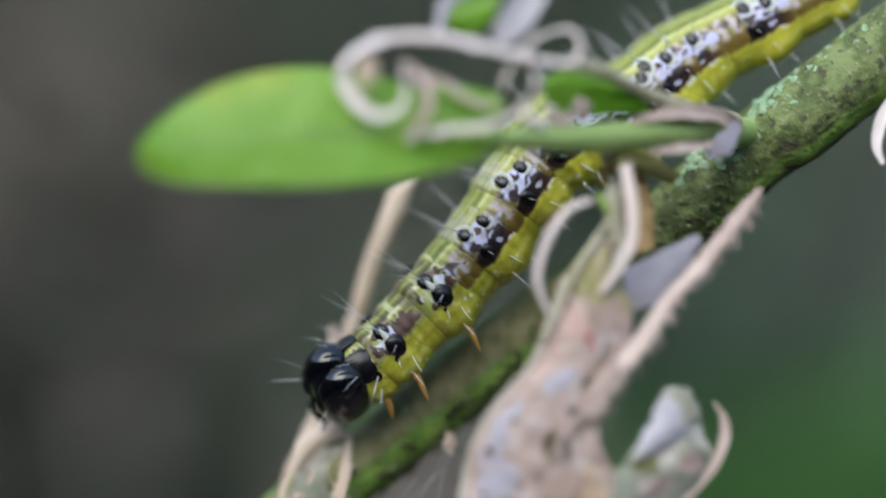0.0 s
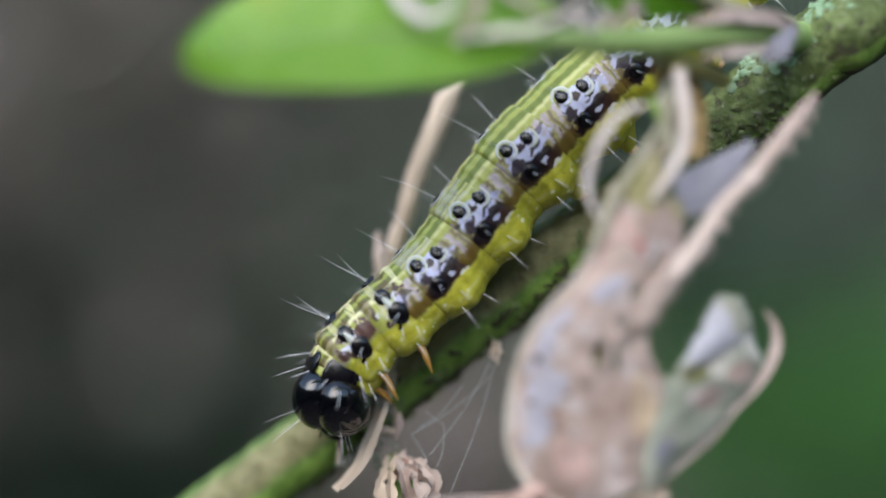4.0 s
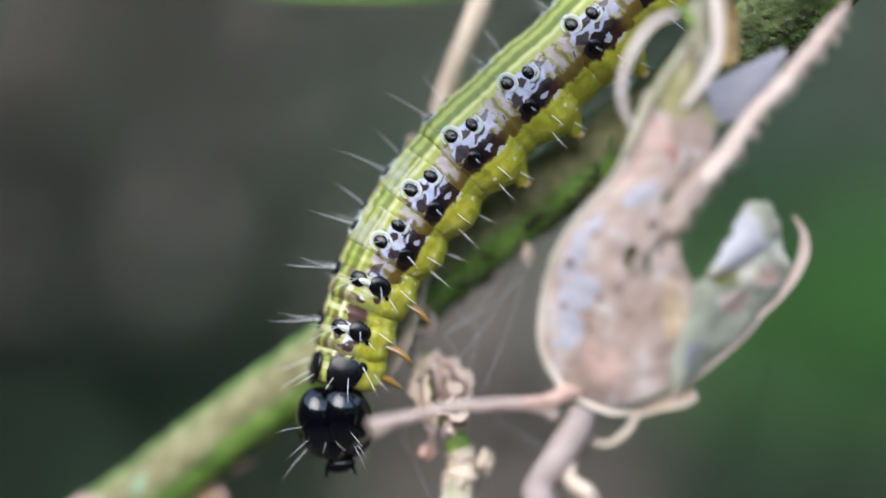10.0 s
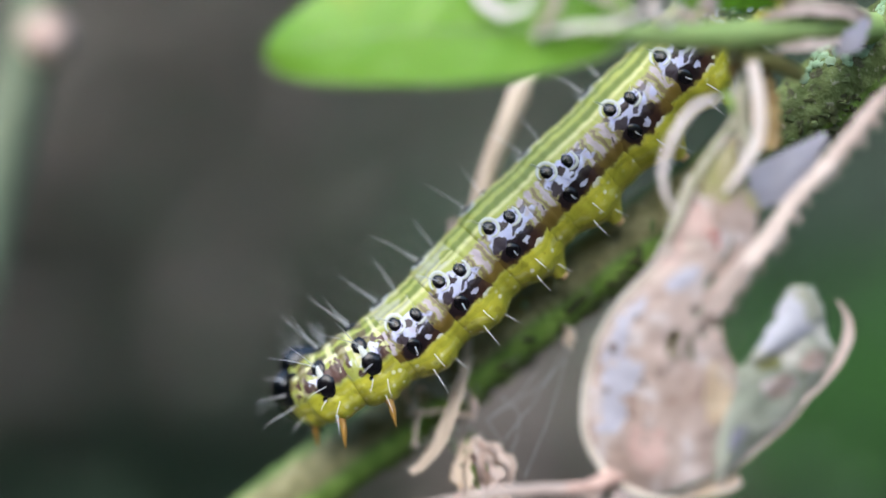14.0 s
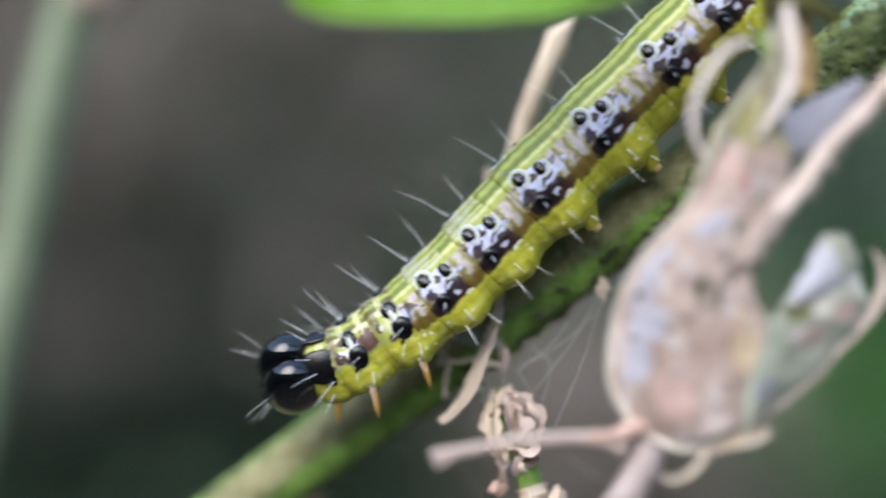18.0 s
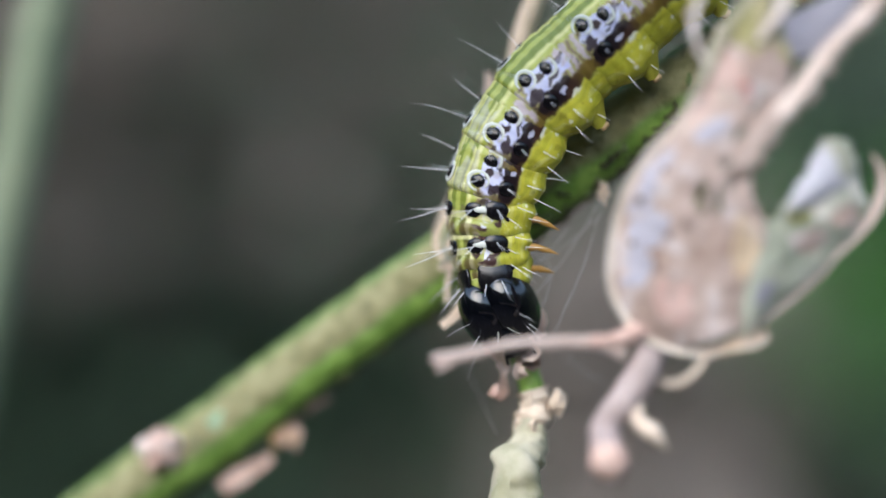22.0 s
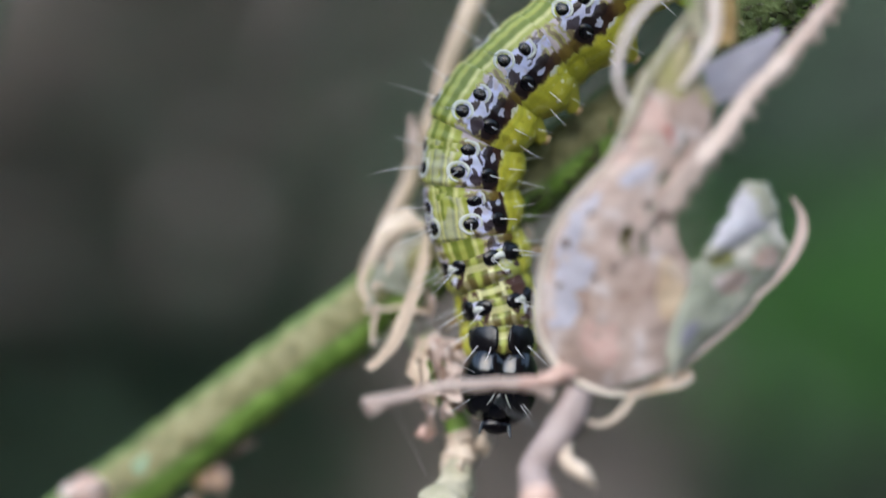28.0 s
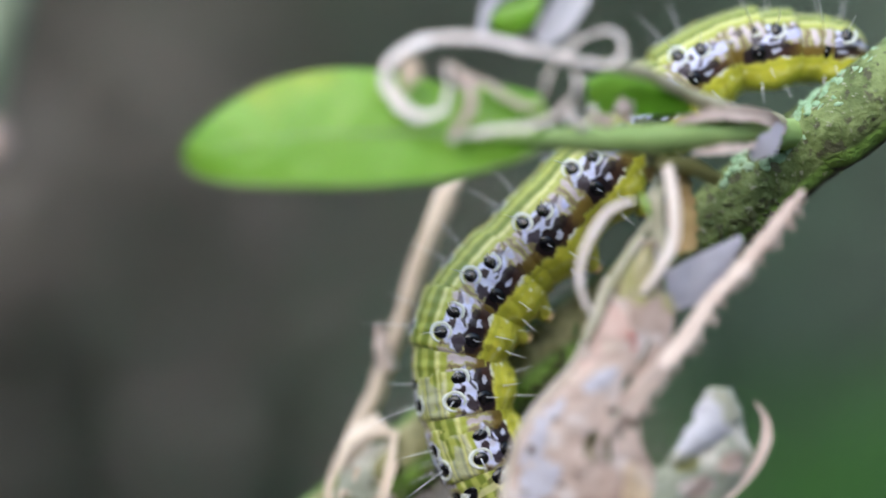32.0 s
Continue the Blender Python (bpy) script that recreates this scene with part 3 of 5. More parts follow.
# ---- the setting ----
def setting():
    g = bmesh.new()
    bmesh.ops.create_grid(g, x_segments=60, y_segments=60, size=0.5)
    for v in g.verts:
        far = v.co.length * 2
        s = 600 * (1 + 400 * max(0, far - 0.45) ** 3 * 4)
        v.co = Vector((v.co.x * 2 * s, v.co.y * 2 * s, -420 + 12 * noise.noise(v.co * 14) * (far < 0.9)))
    tagged(link_mesh("ground", g, EARTH), "bare brown earth under the hedge", "ground", kind="structure")
    # a dark uneven bank added all round as hedge, open above; it blocks the low sky
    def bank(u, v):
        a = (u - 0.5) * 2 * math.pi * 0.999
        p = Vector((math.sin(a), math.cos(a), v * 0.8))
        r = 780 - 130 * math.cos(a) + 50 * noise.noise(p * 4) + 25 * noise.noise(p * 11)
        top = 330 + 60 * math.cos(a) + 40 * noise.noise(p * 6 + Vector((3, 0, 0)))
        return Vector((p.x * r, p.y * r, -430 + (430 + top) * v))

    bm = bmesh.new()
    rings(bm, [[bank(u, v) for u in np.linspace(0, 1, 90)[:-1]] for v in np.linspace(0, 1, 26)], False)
    tagged(link_mesh("backdrop", bm, HEDGE), "added dark bank standing for the shaded hedge interior", "hedge", kind="structure")
    # small leaves all over the bank and along its crest
    rng = random.Random(77)
    verts, faces = [], []
    for k in range(22000):
        u, v = rng.random(), rng.random() ** 0.8
        if abs(u - 0.5) < 0.13 and v < 0.93:
            continue
        c = bank(u, v)
        c += Vector((c.x, c.y, 0)).normalized() * rng.gauss(12, 26) + Vector((0, 0, rng.gauss(0, 18)))
        m = Euler((rng.uniform(-1.2, 1.2), rng.uniform(-1.2, 1.2), rng.uniform(0, 6.3))).to_matrix()
        L, o = rng.uniform(12, 26), len(verts)
        for q in ((-L / 2, 0, 0), (-L / 6, L * 0.24, 2), (L / 4, L * 0.28, 2), (L / 2, 0, 0), (L / 4, -L * 0.28, 2), (-L / 6, -L * 0.24, 2), (0, 0, -1)):
            verts.append((m @ Vector(q) + c) * 0.001)
        faces += [(o + a, o + b, o + 6) for a, b in ((0, 1), (1, 2), (2, 3), (3, 4), (4, 5), (5, 0))]
    me = bpy.data.meshes.new("hedge_leaves")
    me.from_pydata(verts, [], faces)
    me.materials.append(LEAF_DARK)
    tagged(new("hedge_leaves", me), "dense dark green box leaves covering the hedge", "foliage", kind="stuff")


def leaves(name, count, xs, ys, zs, size, mat, label, seed, category="foliage", clumps=14):
    """Countless small leaves gathered in uneven clumps."""
    rng = random.Random(seed)
    verts, faces = [], []
    centres = [(rng.uniform(*xs), rng.uniform(*ys), rng.uniform(*zs)) for _ in range(clumps)]
    for k in range(count):
        cx, cy, cz = rng.choice(centres)
        c = Vector((rng.gauss(cx, (xs[1] - xs[0]) * 0.09), rng.gauss(cy, (ys[1] - ys[0]) * 0.15), rng.gauss(cz, (zs[1] - zs[0]) * 0.09)))
        m = Euler((rng.uniform(-1, 1), rng.uniform(-1, 1), rng.uniform(0, 6.3))).to_matrix()
        L = size * rng.uniform(0.6, 1.2)
        w = L * 0.3
        o = len(verts)
        for q in ((-L / 2, 0, 0), (-L / 6, w * 0.8, 1.5), (L / 4, w, 1.5), (L / 2, 0, 0), (L / 4, -w, 1.5), (-L / 6, -w * 0.8, 1.5), (0, 0, -0.8)):
            verts.append((m @ Vector(q) + c) * 0.001)
        faces += [(o + a, o + b, o + 6) for a, b in ((0, 1), (1, 2), (2, 3), (3, 4), (4, 5), (5, 0))]
    me = bpy.data.meshes.new(name)
    me.from_pydata(verts, [], faces)
    me.materials.append(mat)
    ob = new(name, me)
    return tagged(ob, label, category, kind="stuff")


setting()
leaves("hedge_foliage", 2400, (85, 350), (260, 440), (-48, 14), 12, LEAF_DARK, "blurred dark green box foliage behind the branch", 3, clumps=50)
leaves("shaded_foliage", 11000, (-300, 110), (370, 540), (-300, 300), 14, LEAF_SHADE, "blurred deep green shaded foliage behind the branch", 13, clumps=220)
leaves("leaf_litter", 19500, (-440, 0), (320, 560), (28, 330), 11, DEAD, "blurred grey brown dead foliage behind the branch", 5, "dead foliage", 360)
leaves("leaf_litter", 4600, (-440, -85), (320, 560), (-8, 60), 11, DEAD, "blurred grey brown dead foliage low behind the branch", 6, "dead foliage", 110)
leaves("leaf_litter", 1500, (-8, 48), (300, 460), (-75, -4), 11, DEAD, "blurred grey beige dead foliage close under the branch", 21, "dead foliage", 40)
leaves("leaf_litter", 3600, (-50, 110), (300, 480), (-270, -95), 12, DEAD, "blurred grey brown dead foliage low behind the branch", 9, "dead foliage", 70)


def far_stalk():
    t = thing("far_stalk", "pale green upright stalk behind the branch, out of focus", "stalk", at=(-25.2, 15, 2))
    off = -Vector((-25.2, 15, 2))
    p = [Vector(v) + off for v in ((-60, 25, -425), (-42, 18, -120), (-33, 16, -35), (-27.4, 15, -8), (-25.2, 15, 2), (-23.5, 15, 10), (-22.3, 15, 15), (-19.5, 15, 27), (-15, 16, 44), (-8, 18, 70))]
    part("stem", tube(p, [2.2, 1.9, 1.6, 1.4, 1.35, 1.3, 1.3, 1.2, 1.1, 0.6], 60, 14, 0.15), FAR_STALK, t)
    part("node", blob(Vector((-21.2, 14.2, 15.4)) + off, (1.3, 1.1, 1.1), 3, 0.25), PINK, t, "pinkish dry swelling")


far_stalk()


# ---- the branch ----
BRANCH = [(70, -9, 62), (40, -4, 31), (19.19, -2.50, 14.54), (17.10, -1.80, 13.05), (14.35, -1.00, 10.89), (11.19, 0.20, 8.20), (8.09, 1.40, 5.88), (4.65, 2.40, 3.58), (0.86, 3.20, 0.63), (-3.32, 4.00, -2.64), (-8.66, 4.90, -6.51), (-14.12, 5.80, -10.70), (-18.72, 6.60, -13.96), (-48, 9, -36.6), (-90, 10, -66), (-160, 20, -160), (-190, 30, -420)]


def on_branch(f, turn, out=1.0):
    """A place on the branch's skin: f along its curve, turn in degrees from the side that faces the viewer, towards the top."""
    c = [Vector(v) for v in curve(BRANCH, 401)]
    i = min(max(int(f * 400), 1), 399)
    t = (c[i + 1] - c[i - 1]).normalized()
    front = (Vector((0, -1, 0)) - t * t.dot(Vector((0, -1, 0)))).normalized()
    top = t.cross(front)
    if top.z < 0:
        top = -top
    w = front * math.cos(radians(turn)) + top * math.sin(radians(turn))
    return c[i] + w * (BRANCH_R * out), w, t


BRANCH_R = 1.5


def branch():
    rng = random.Random(11)
    t = thing("box_branch", "mossy green woody branch of a box shrub, slanting upward", "branch", at=BRANCH[9])
    off = -Vector(BRANCH[9])
    p = [Vector(v) + off for v in BRANCH]
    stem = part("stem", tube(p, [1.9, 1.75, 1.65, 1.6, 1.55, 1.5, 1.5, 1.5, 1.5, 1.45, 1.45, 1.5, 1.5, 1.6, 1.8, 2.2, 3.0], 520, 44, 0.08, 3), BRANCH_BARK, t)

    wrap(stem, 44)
    # dark crust in small clumps on the underside
    for k in range(90):
        f = rng.uniform(0.30, 0.68)
        v, w, ax = on_branch(f, rng.gauss(-72, 9), 1.0)
        part("algae", blob(v + off, (rng.uniform(.08, .24), rng.uniform(.08, .2), rng.uniform(.08, .22)), 2, 0.6, k), MOSS, t)
    for k in range(150):
        v, w, ax = on_branch(rng.uniform(0.24, 0.56), rng.gauss(-48, 24), 1.0)
        part("algae", blob(v + off, (rng.uniform(.06, .3), rng.uniform(.06, .16), rng.uniform(.06, .26)), 2, 0.7, k + 300), rng.choice((MOSS, MOSSY, MOSS)), t)
    for k in range(70):
        f = rng.uniform(0.10, 0.34)
        v, w, ax = on_branch(f, rng.uniform(-85, 60), 1.0)
        part("algae", blob(v + off, (rng.uniform(.06, .25), rng.uniform(.06, .15), rng.uniform(.06, .22)), 2, 0.6, k + 90), rng.choice((MOSS, MOSSY, MOSSY)), t)
    # lichen rosettes
    for k in range(170):
        f, a = rng.choice(((0.185, 25), (0.20, 45), (0.178, 5), (0.235, 30), (0.25, 55), (0.15, 45), (0.14, 58), (0.16, 35), (0.125, 50)))
        v, w, ax = on_branch(f + rng.gauss(0, 0.006), a + rng.gauss(0, 14), 1.03)
        part("lichen", blob(v + off, (rng.uniform(.1, .26), .09, rng.uniform(.1, .24)), 2, 0.6, k + 40), LICHEN, t, "pale green lichen")
    for q, s in (((-12.98, 4.20, -9.39), 0.38), ((-12.79, 4.20, -9.02), 0.25), ((2.03, 1.60, 1.65), 0.3), ((1.68, 1.60, 1.95), 0.2)):
        part("lichen", blob(Vector(q) + off, (s, 0.12, s * 0.9), 2, 0.35, s), LICHEN, t, "pale green lichen")
    # bud knob and thorny scale low on the branch
    knob, sprig = Vector((-15.38, 4.60, -10.58)) + off, Vector((-10.12, 5.40, -9.97)) + off
    part("bud", blob(knob, (0.95, 0.75, 0.8), 3, 0.22, 3), PINK, t, "pale pinkish bud")
    for k in range(5):
        a = k * 1.25
        part("bud_scale", ribbon([knob + Vector((0.9 * math.cos(a), -0.1, 0.75 * math.sin(a))), knob + Vector((0.7 * math.cos(a + 0.5), -0.62, 0.6 * math.sin(a + 0.5))), knob + Vector((0.15 * math.cos(a + 1), -0.82, 0.12 * math.sin(a + 1)))], [0.5, 0.55, 0.15], 0.1, 14, 0.12, k), PINK if k % 2 else DRY_RIM, t)
    part("bud", blob(sprig + Vector((-0.1, 0, 0.15)), (0.3, 0.35, 0.62), 3, 0.6, 4, turn=Matrix.Rotation(0.4, 3, "Y")), PINK, t, "pinkish scaly bud")
    for k in range(6):
        a = rng.uniform(0, 6.28)
        part("bud_scale", ribbon([sprig + Vector((0.2 * math.cos(a), -0.2, 0.5)), sprig + Vector((0.55 * math.cos(a), -0.45, 0.1 + 0.2 * math.sin(a))), sprig + Vector((0.5 * math.cos(a + 0.4), -0.3, -0.6 - 0.2 * math.sin(a)))], [0.2, 0.45, 0.12], 0.09, 14, 0.14, k + 7), PINK if k % 2 else RUST, t)
    part("bud_scale", ribbon([Vector(v) + off for v in ((-10.48, 5.30, -9.46), (-9.20, 5.10, -8.81), (-8.10, 4.90, -8.33))], [0.5, 0.4, 0.08], 0.1), PINK, t)
    part("bud_scale", ribbon([Vector(v) + off for v in ((-12.95, 5.40, -12.33), (-11.85, 5.20, -11.69), (-10.66, 5.00, -10.90))], [0.6, 0.7, 0.3], 0.1, 20, 0.2, 3), PINK, t)


branch()


# ---- dry side shoot behind the caterpillar, with the remains of an eaten leaf ----
def dry_shoot():
    t = thing("dry_shoot", "straw coloured broken dry shoot with eaten leaf remains", "twig", at=(-3.23, 3.40, -0.69))
    off = -Vector((-3.23, 3.40, -0.69))
    P = lambda *v: [Vector(q) + off for q in v]
    part("stem", tube(P((-3.49, 3.80, -1.91), (-2.27, 3.40, 0.99), (-1.18, 3.20, 3.38), (-0.34, 3.00, 5.77), (0.38, 2.80, 8.14), (1.57, 2.60, 10.97), (2.24, 2.50, 11.90)), [0.5, 0.42, 0.42, 0.4, 0.42, 0.5, 0.06], 60, 10, 0.1, 2), TWIG, t)
    part("splinter", ribbon(P((0.14, 2.50, 7.63), (0.49, 2.40, 9.04), (1.16, 2.40, 11.20)), [0.1, 0.35, 0.05], 0.15), TWIG, t)
    part("stub", tube(P((-0.94, 3.00, 3.61), (-1.17, 2.80, 4.56), (-1.34, 2.60, 5.59)), [0.42, 0.36, 0.12], 14, 9, 0.08, 8), DRY_RIM, t, "pale pinkish bud stub")
    # skeleton of a small leaf: a rim loop and straps
    part("leaf_rim", ribbon(P((-0.87, 2.40, 1.19), (-2.27, 2.00, 0.61), (-2.97, 1.80, -0.32), (-3.40, 1.80, -1.49), (-2.74, 1.70, -2.47), (-1.34, 1.60, -2.24)), [0.3, 0.32, 0.28, 0.26, 0.25, 0.1], 0.12, 40, 0.05, 4), TWIG, t)
    part("leaf_strap", ribbon(P((-0.63, 1.90, 1.07), (-0.86, 1.40, -0.56), (-1.56, 1.20, -2.41), (-2.26, 1.00, -4.01), (-3.07, 1.00, -4.93)), [0.3, 0.34, 0.3, 0.26, 0.3], 0.12, 40, 0.06, 5), TWIG, t)
    part("leaf_flap", between(P((-1.46, 2.60, 1.79), (-2.76, 2.40, 0.85), (-3.00, 2.40, -0.09)), P((-0.63, 2.20, 0.84), (-1.57, 2.20, 0.61), (-2.64, 2.20, -0.56)), 0.2, 16, 6), TWIG, t)
    part("leaf_strap", ribbon(P((-2.75, 1.80, -2.42), (-2.89, 1.80, -3.12), (-2.94, 1.80, -3.94)), [0.2, 0.2, 0.16], 0.1, 16, 0.04, 6), TWIG, t)
    rng = random.Random(31)
    base = P((-1.80, 1.60, -1.96))[0]
    for k in range(16):
        a = base + Vector((rng.gauss(0, 0.7), rng.gauss(0.2, 0.35), rng.gauss(0.3, 1.3)))
        b = a + Vector((rng.gauss(-0.2, 0.5), rng.gauss(0, 0.2), rng.gauss(-0.5, 0.6)))
        m = a.lerp(b, 0.5) + Vector((rng.gauss(0, 0.25), rng.gauss(-0.1, 0.15), rng.gauss(0, 0.2)))
        part("leaf_scrap", ribbon([a, m, b], [0.1, rng.uniform(0.15, 0.45), 0.06], 0.04, 16, 0.16, k + 60, twist=rng.uniform(-90, 90), cup=0.3), rng.choice((TWIG, DRY_RIM, WING)), t)
    part("leaf_net", between(P((-2.52, 2.30, 0.38), (-3.11, 2.20, -1.50)), P((-0.87, 2.30, 0.60), (-1.47, 2.20, -1.98)), 0.1, 14, 8, 0.05), WING, t, "thin greenish leaf net")


dry_shoot()


def bud_shoot():
    t = thing("bud_shoot", "small green shoot with a withered husked bud", "shoot", at=(0.61, 1.20, -8.21))
    off = -Vector((0.61, 1.20, -8.21))
    P = lambda *v: [Vector(q) + off for q in v]
    part("stem", tube(P((-0.67, 3.20, -3.92), (-0.14, 2.00, -5.02), (0.39, 1.40, -6.61), (0.77, 1.10, -7.97)), [0.5, 0.52, 0.5, 0.48], 26, 10, 0.05), BARK_GREEN, t, "fresh green stem")
    part("collar", tube(P((0.54, 1.20, -7.52), (0.77, 1.10, -8.32), (0.67, 0.90, -9.22)), [0.55, 0.72, 0.6], 20, 12, 0.4, 5), TWIG, t, "crumbled dry collar")
    part("side_bud", blob(P((1.69, 0.90, -7.95))[0], (0.3, 0.3, 0.5), 3, 0.6, 4), TWIG, t)
    part("lower_stem", tube(P((0.60, 0.90, -8.87), (0.37, 0.20, -10.15), (0.09, -0.50, -10.96), (0, -1, -17), (1, 0, -30), (3, 10, -60), (8, 16, -200), (10, 20, -425)), [0.6, 0.75, 1.05, 0.95, 0.9, 0.9, 1.0, 1.4], 110, 14, 0.35, 2), PALE_STEM, t, "pale swollen lower stem")
    rng = random.Random(4)
    for k, (a, b, c) in enumerate((((-0.88, 1.50, -3.63), (-1.25, 0.60, -5.09), (-0.59, 0.60, -6.22)), ((-0.64, 1.20, -3.50), (-0.26, 0.20, -4.59), (-0.02, 0.40, -6.20)), ((-0.41, 1.20, -3.50), (0.87, 0.60, -4.37), (0.88, 0.80, -5.52)),
                                   ((-0.64, 1.00, -3.61), (-0.83, 0.30, -5.07), (-0.36, 0.40, -6.43)), ((-1.07, 0.90, -5.11), (-0.59, 0.80, -6.47), (-0.69, 0.80, -7.62)), ((-0.29, 0.90, -3.94), (0.42, 0.30, -5.04), (0.32, 0.50, -6.20)))):
        part("bud_husk", ribbon(P(a, b, c), [0.15, 0.5, 0.25], 0.08, 30, 0.2, k, twist=rng.uniform(-60, 60), cup=0.3), (TWIG, DRY, DRY_RIM)[k % 3], t)
    base = P((-0.50, 0.90, -5.09))[0]
    for k in range(9):
        a = base + Vector((rng.gauss(0, 0.55), rng.gauss(-0.2, 0.3), rng.gauss(0, 0.8)))
        b = a + Vector((rng.gauss(0, 0.4), rng.gauss(0, 0.25), rng.gauss(-0.5, 0.5)))
        m = a.lerp(b, 0.5) + Vector((rng.gauss(0, 0.25), rng.gauss(-0.1, 0.2), rng.gauss(0, 0.2)))
        part("husk_scrap", ribbon([a, m, b], [0.3, rng.uniform(0.5, 1.0), 0.2], 0.04, 20, 0.25, k + 30, twist=rng.uniform(-90, 90), cup=0.3), rng.choice((TWIG, DRY, DRY_RIM, PINK)), t)
    part("husk_tip", blob(P((-0.74, 0.90, -7.58))[0], (0.35, 0.3, 0.3), 2, 0.5, 4), PINK, t)
    part("strap", ribbon(P((-0.59, 1.50, -0.26), (-1.12, 0.60, -1.98), (-1.89, 0.40, -3.81), (-2.79, 0.40, -4.84)), [0.2, 0.26, 0.3, 0.2], 0.1, 30, 0.04, 9), TWIG, t)


bud_shoot()


# ---- dead, half eaten leaf in front ----
def dead_leaf():
    t = thing("dead_leaf", "skeletonised dead leaf, pinkish brown and curled, in front of the branch", "dead leaf", at=(5.11, -5.00, -5.64))
    off = -Vector((5.11, -5.00, -5.64))
    P = lambda *v: [Vector(q) + off for q in v]
    left = P((8.85, -6.00, 8.14), (7.58, -6.00, 6.66), (6.94, -6.00, 4.98), (6.32, -5.80, 3.51), (4.96, -5.60, 1.93), (4.13, -5.40, 0.56), (3.67, -5.20, -1.14), (3.56, -5.20, -2.63), (3.92, -5.20, -3.81), (4.77, -5.20, -4.77), (5.94, -5.20, -5.33))
    right = P((9.48, -6.00, 7.93), (9.57, -6.20, 6.20), (9.97, -6.20, 5.04), (9.69, -6.20, 3.89), (9.14, -6.20, 2.73), (8.63, -6.20, 1.56), (8.73, -6.10, 0.29), (9.16, -6.00, -0.68), (9.09, -5.90, -1.99), (8.51, -5.80, -3.26), (8.34, -5.60, -4.54))
    a, b = curve(left, 101), curve(right, 101)

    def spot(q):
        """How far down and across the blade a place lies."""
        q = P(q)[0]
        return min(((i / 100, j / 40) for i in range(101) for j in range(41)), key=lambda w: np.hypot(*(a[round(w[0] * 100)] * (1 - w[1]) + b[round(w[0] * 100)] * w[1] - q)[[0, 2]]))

    BULGE = 0.45
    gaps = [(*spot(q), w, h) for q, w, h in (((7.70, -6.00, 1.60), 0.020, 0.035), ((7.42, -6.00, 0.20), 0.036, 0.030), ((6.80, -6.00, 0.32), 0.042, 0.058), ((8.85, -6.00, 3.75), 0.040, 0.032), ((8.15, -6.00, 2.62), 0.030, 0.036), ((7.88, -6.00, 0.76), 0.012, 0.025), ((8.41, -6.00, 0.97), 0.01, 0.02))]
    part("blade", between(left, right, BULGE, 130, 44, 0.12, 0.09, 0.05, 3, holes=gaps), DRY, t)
    part("leaf_film", between(P((6.28, -5.20, 0.98), (6.17, -5.20, -0.51), (6.38, -5.20, -1.36)), P((7.96, -5.40, 1.19), (7.85, -5.40, 0.13), (7.63, -5.40, -1.36)), 0.2, 14, 8, 0.05), WINDOW, t, "thin olive film behind the holes")
    part("leaf_film", between(left, right, BULGE, 30, 18, 0.02, 0.09, 0, 14, span=(0.0, 0.16, 0.06, 0.92), proud=0.075), OLIVE_FILM, t, "thin olive leaf film")
    part("leaf_film", between(P((9.13, -6.20, 6.22), (8.90, -6.30, 5.48)), P((9.75, -6.30, 6.00), (10.16, -6.30, 5.27)), 0.1, 16, 10, 0.05, ragged=0.15), OLIVE_FILM, t, "thin olive leaf film")
    for k, (span, m, words) in enumerate((((0.47, 0.58, 0.06, 0.26), LAVENDER, "bluish white bleached patch"), ((0.56, 0.66, 0.10, 0.40), LAVENDER, "bluish white bleached patch"), ((0.65, 0.75, 0.05, 0.28), LAVENDER, "bluish white bleached patch"), ((0.40, 0.48, 0.06, 0.28), LAVENDER, "bluish white bleached patch"), ((0.16, 0.30, 0.10, 0.45), ROSE, "rosy stain"), ((0.33, 0.40, 0.30, 0.6), LAVENDER, "bluish white bleached patch"),
                                          ((0.64, 0.84, 0.78, 0.97), OCHRE, "ochre stain"), ((0.76, 0.92, 0.20, 0.50), ROSE, "rosy stain"), ((0.30, 0.36, 0.06, 0.30), ROSE, "rosy stain"))):
        part("patch", between(left, right, BULGE, 26, 18, 0.02, 0.09, 0, k + 1, span=span, proud=0.075), m, t, words)
    part("rim", ribbon([v + Vector((0, -0.12, 0)) for v in left[1:]] + P((7.21, -5.30, -5.37), (8.37, -5.40, -4.94), (9.01, -5.40, -4.77)), [0.24, 0.28, 0.3, 0.3, 0.28, 0.27, 0.26, 0.26, 0.24, 0.14], 0.13, 120, 0.05, 2, facing=(0.5, -0.8, 0.2)), RIM, t, "pale rolled rim")
    part("corner", ribbon(P((6.90, -5.40, -5.52), (8.00, -5.45, -5.12), (8.80, -5.50, -4.90), (9.35, -5.40, -4.72)), [0.3, 0.5, 0.6, 0.35], 0.12, 24, 0.05, 4, cup=0.2), OCHRE, t, "ochre yellow torn corner")
    part("vein", ribbon(P((9.20, -6.60, 8.80), (8.35, -6.60, 7.55), (7.55, -6.50, 6.30), (7.10, -6.35, 5.15), (6.62, -6.2, 4.2)), [0.14, 0.26, 0.3, 0.3, 0.16], 0.12, 60, 0.03, 12, facing=(-0.4, -0.9, 0.1), cup=0.1), PALE_STEM, t, "grey beige vein of the leaf")
    # long ragged edge strip
    edge = P((14.95, -6.20, 9.91), (13.97, -6.30, 8.73), (12.78, -6.40, 7.25), (11.30, -6.40, 5.68), (10.14, -6.40, 4.00), (8.88, -6.50, 2.64), (8.25, -6.50, 1.43))
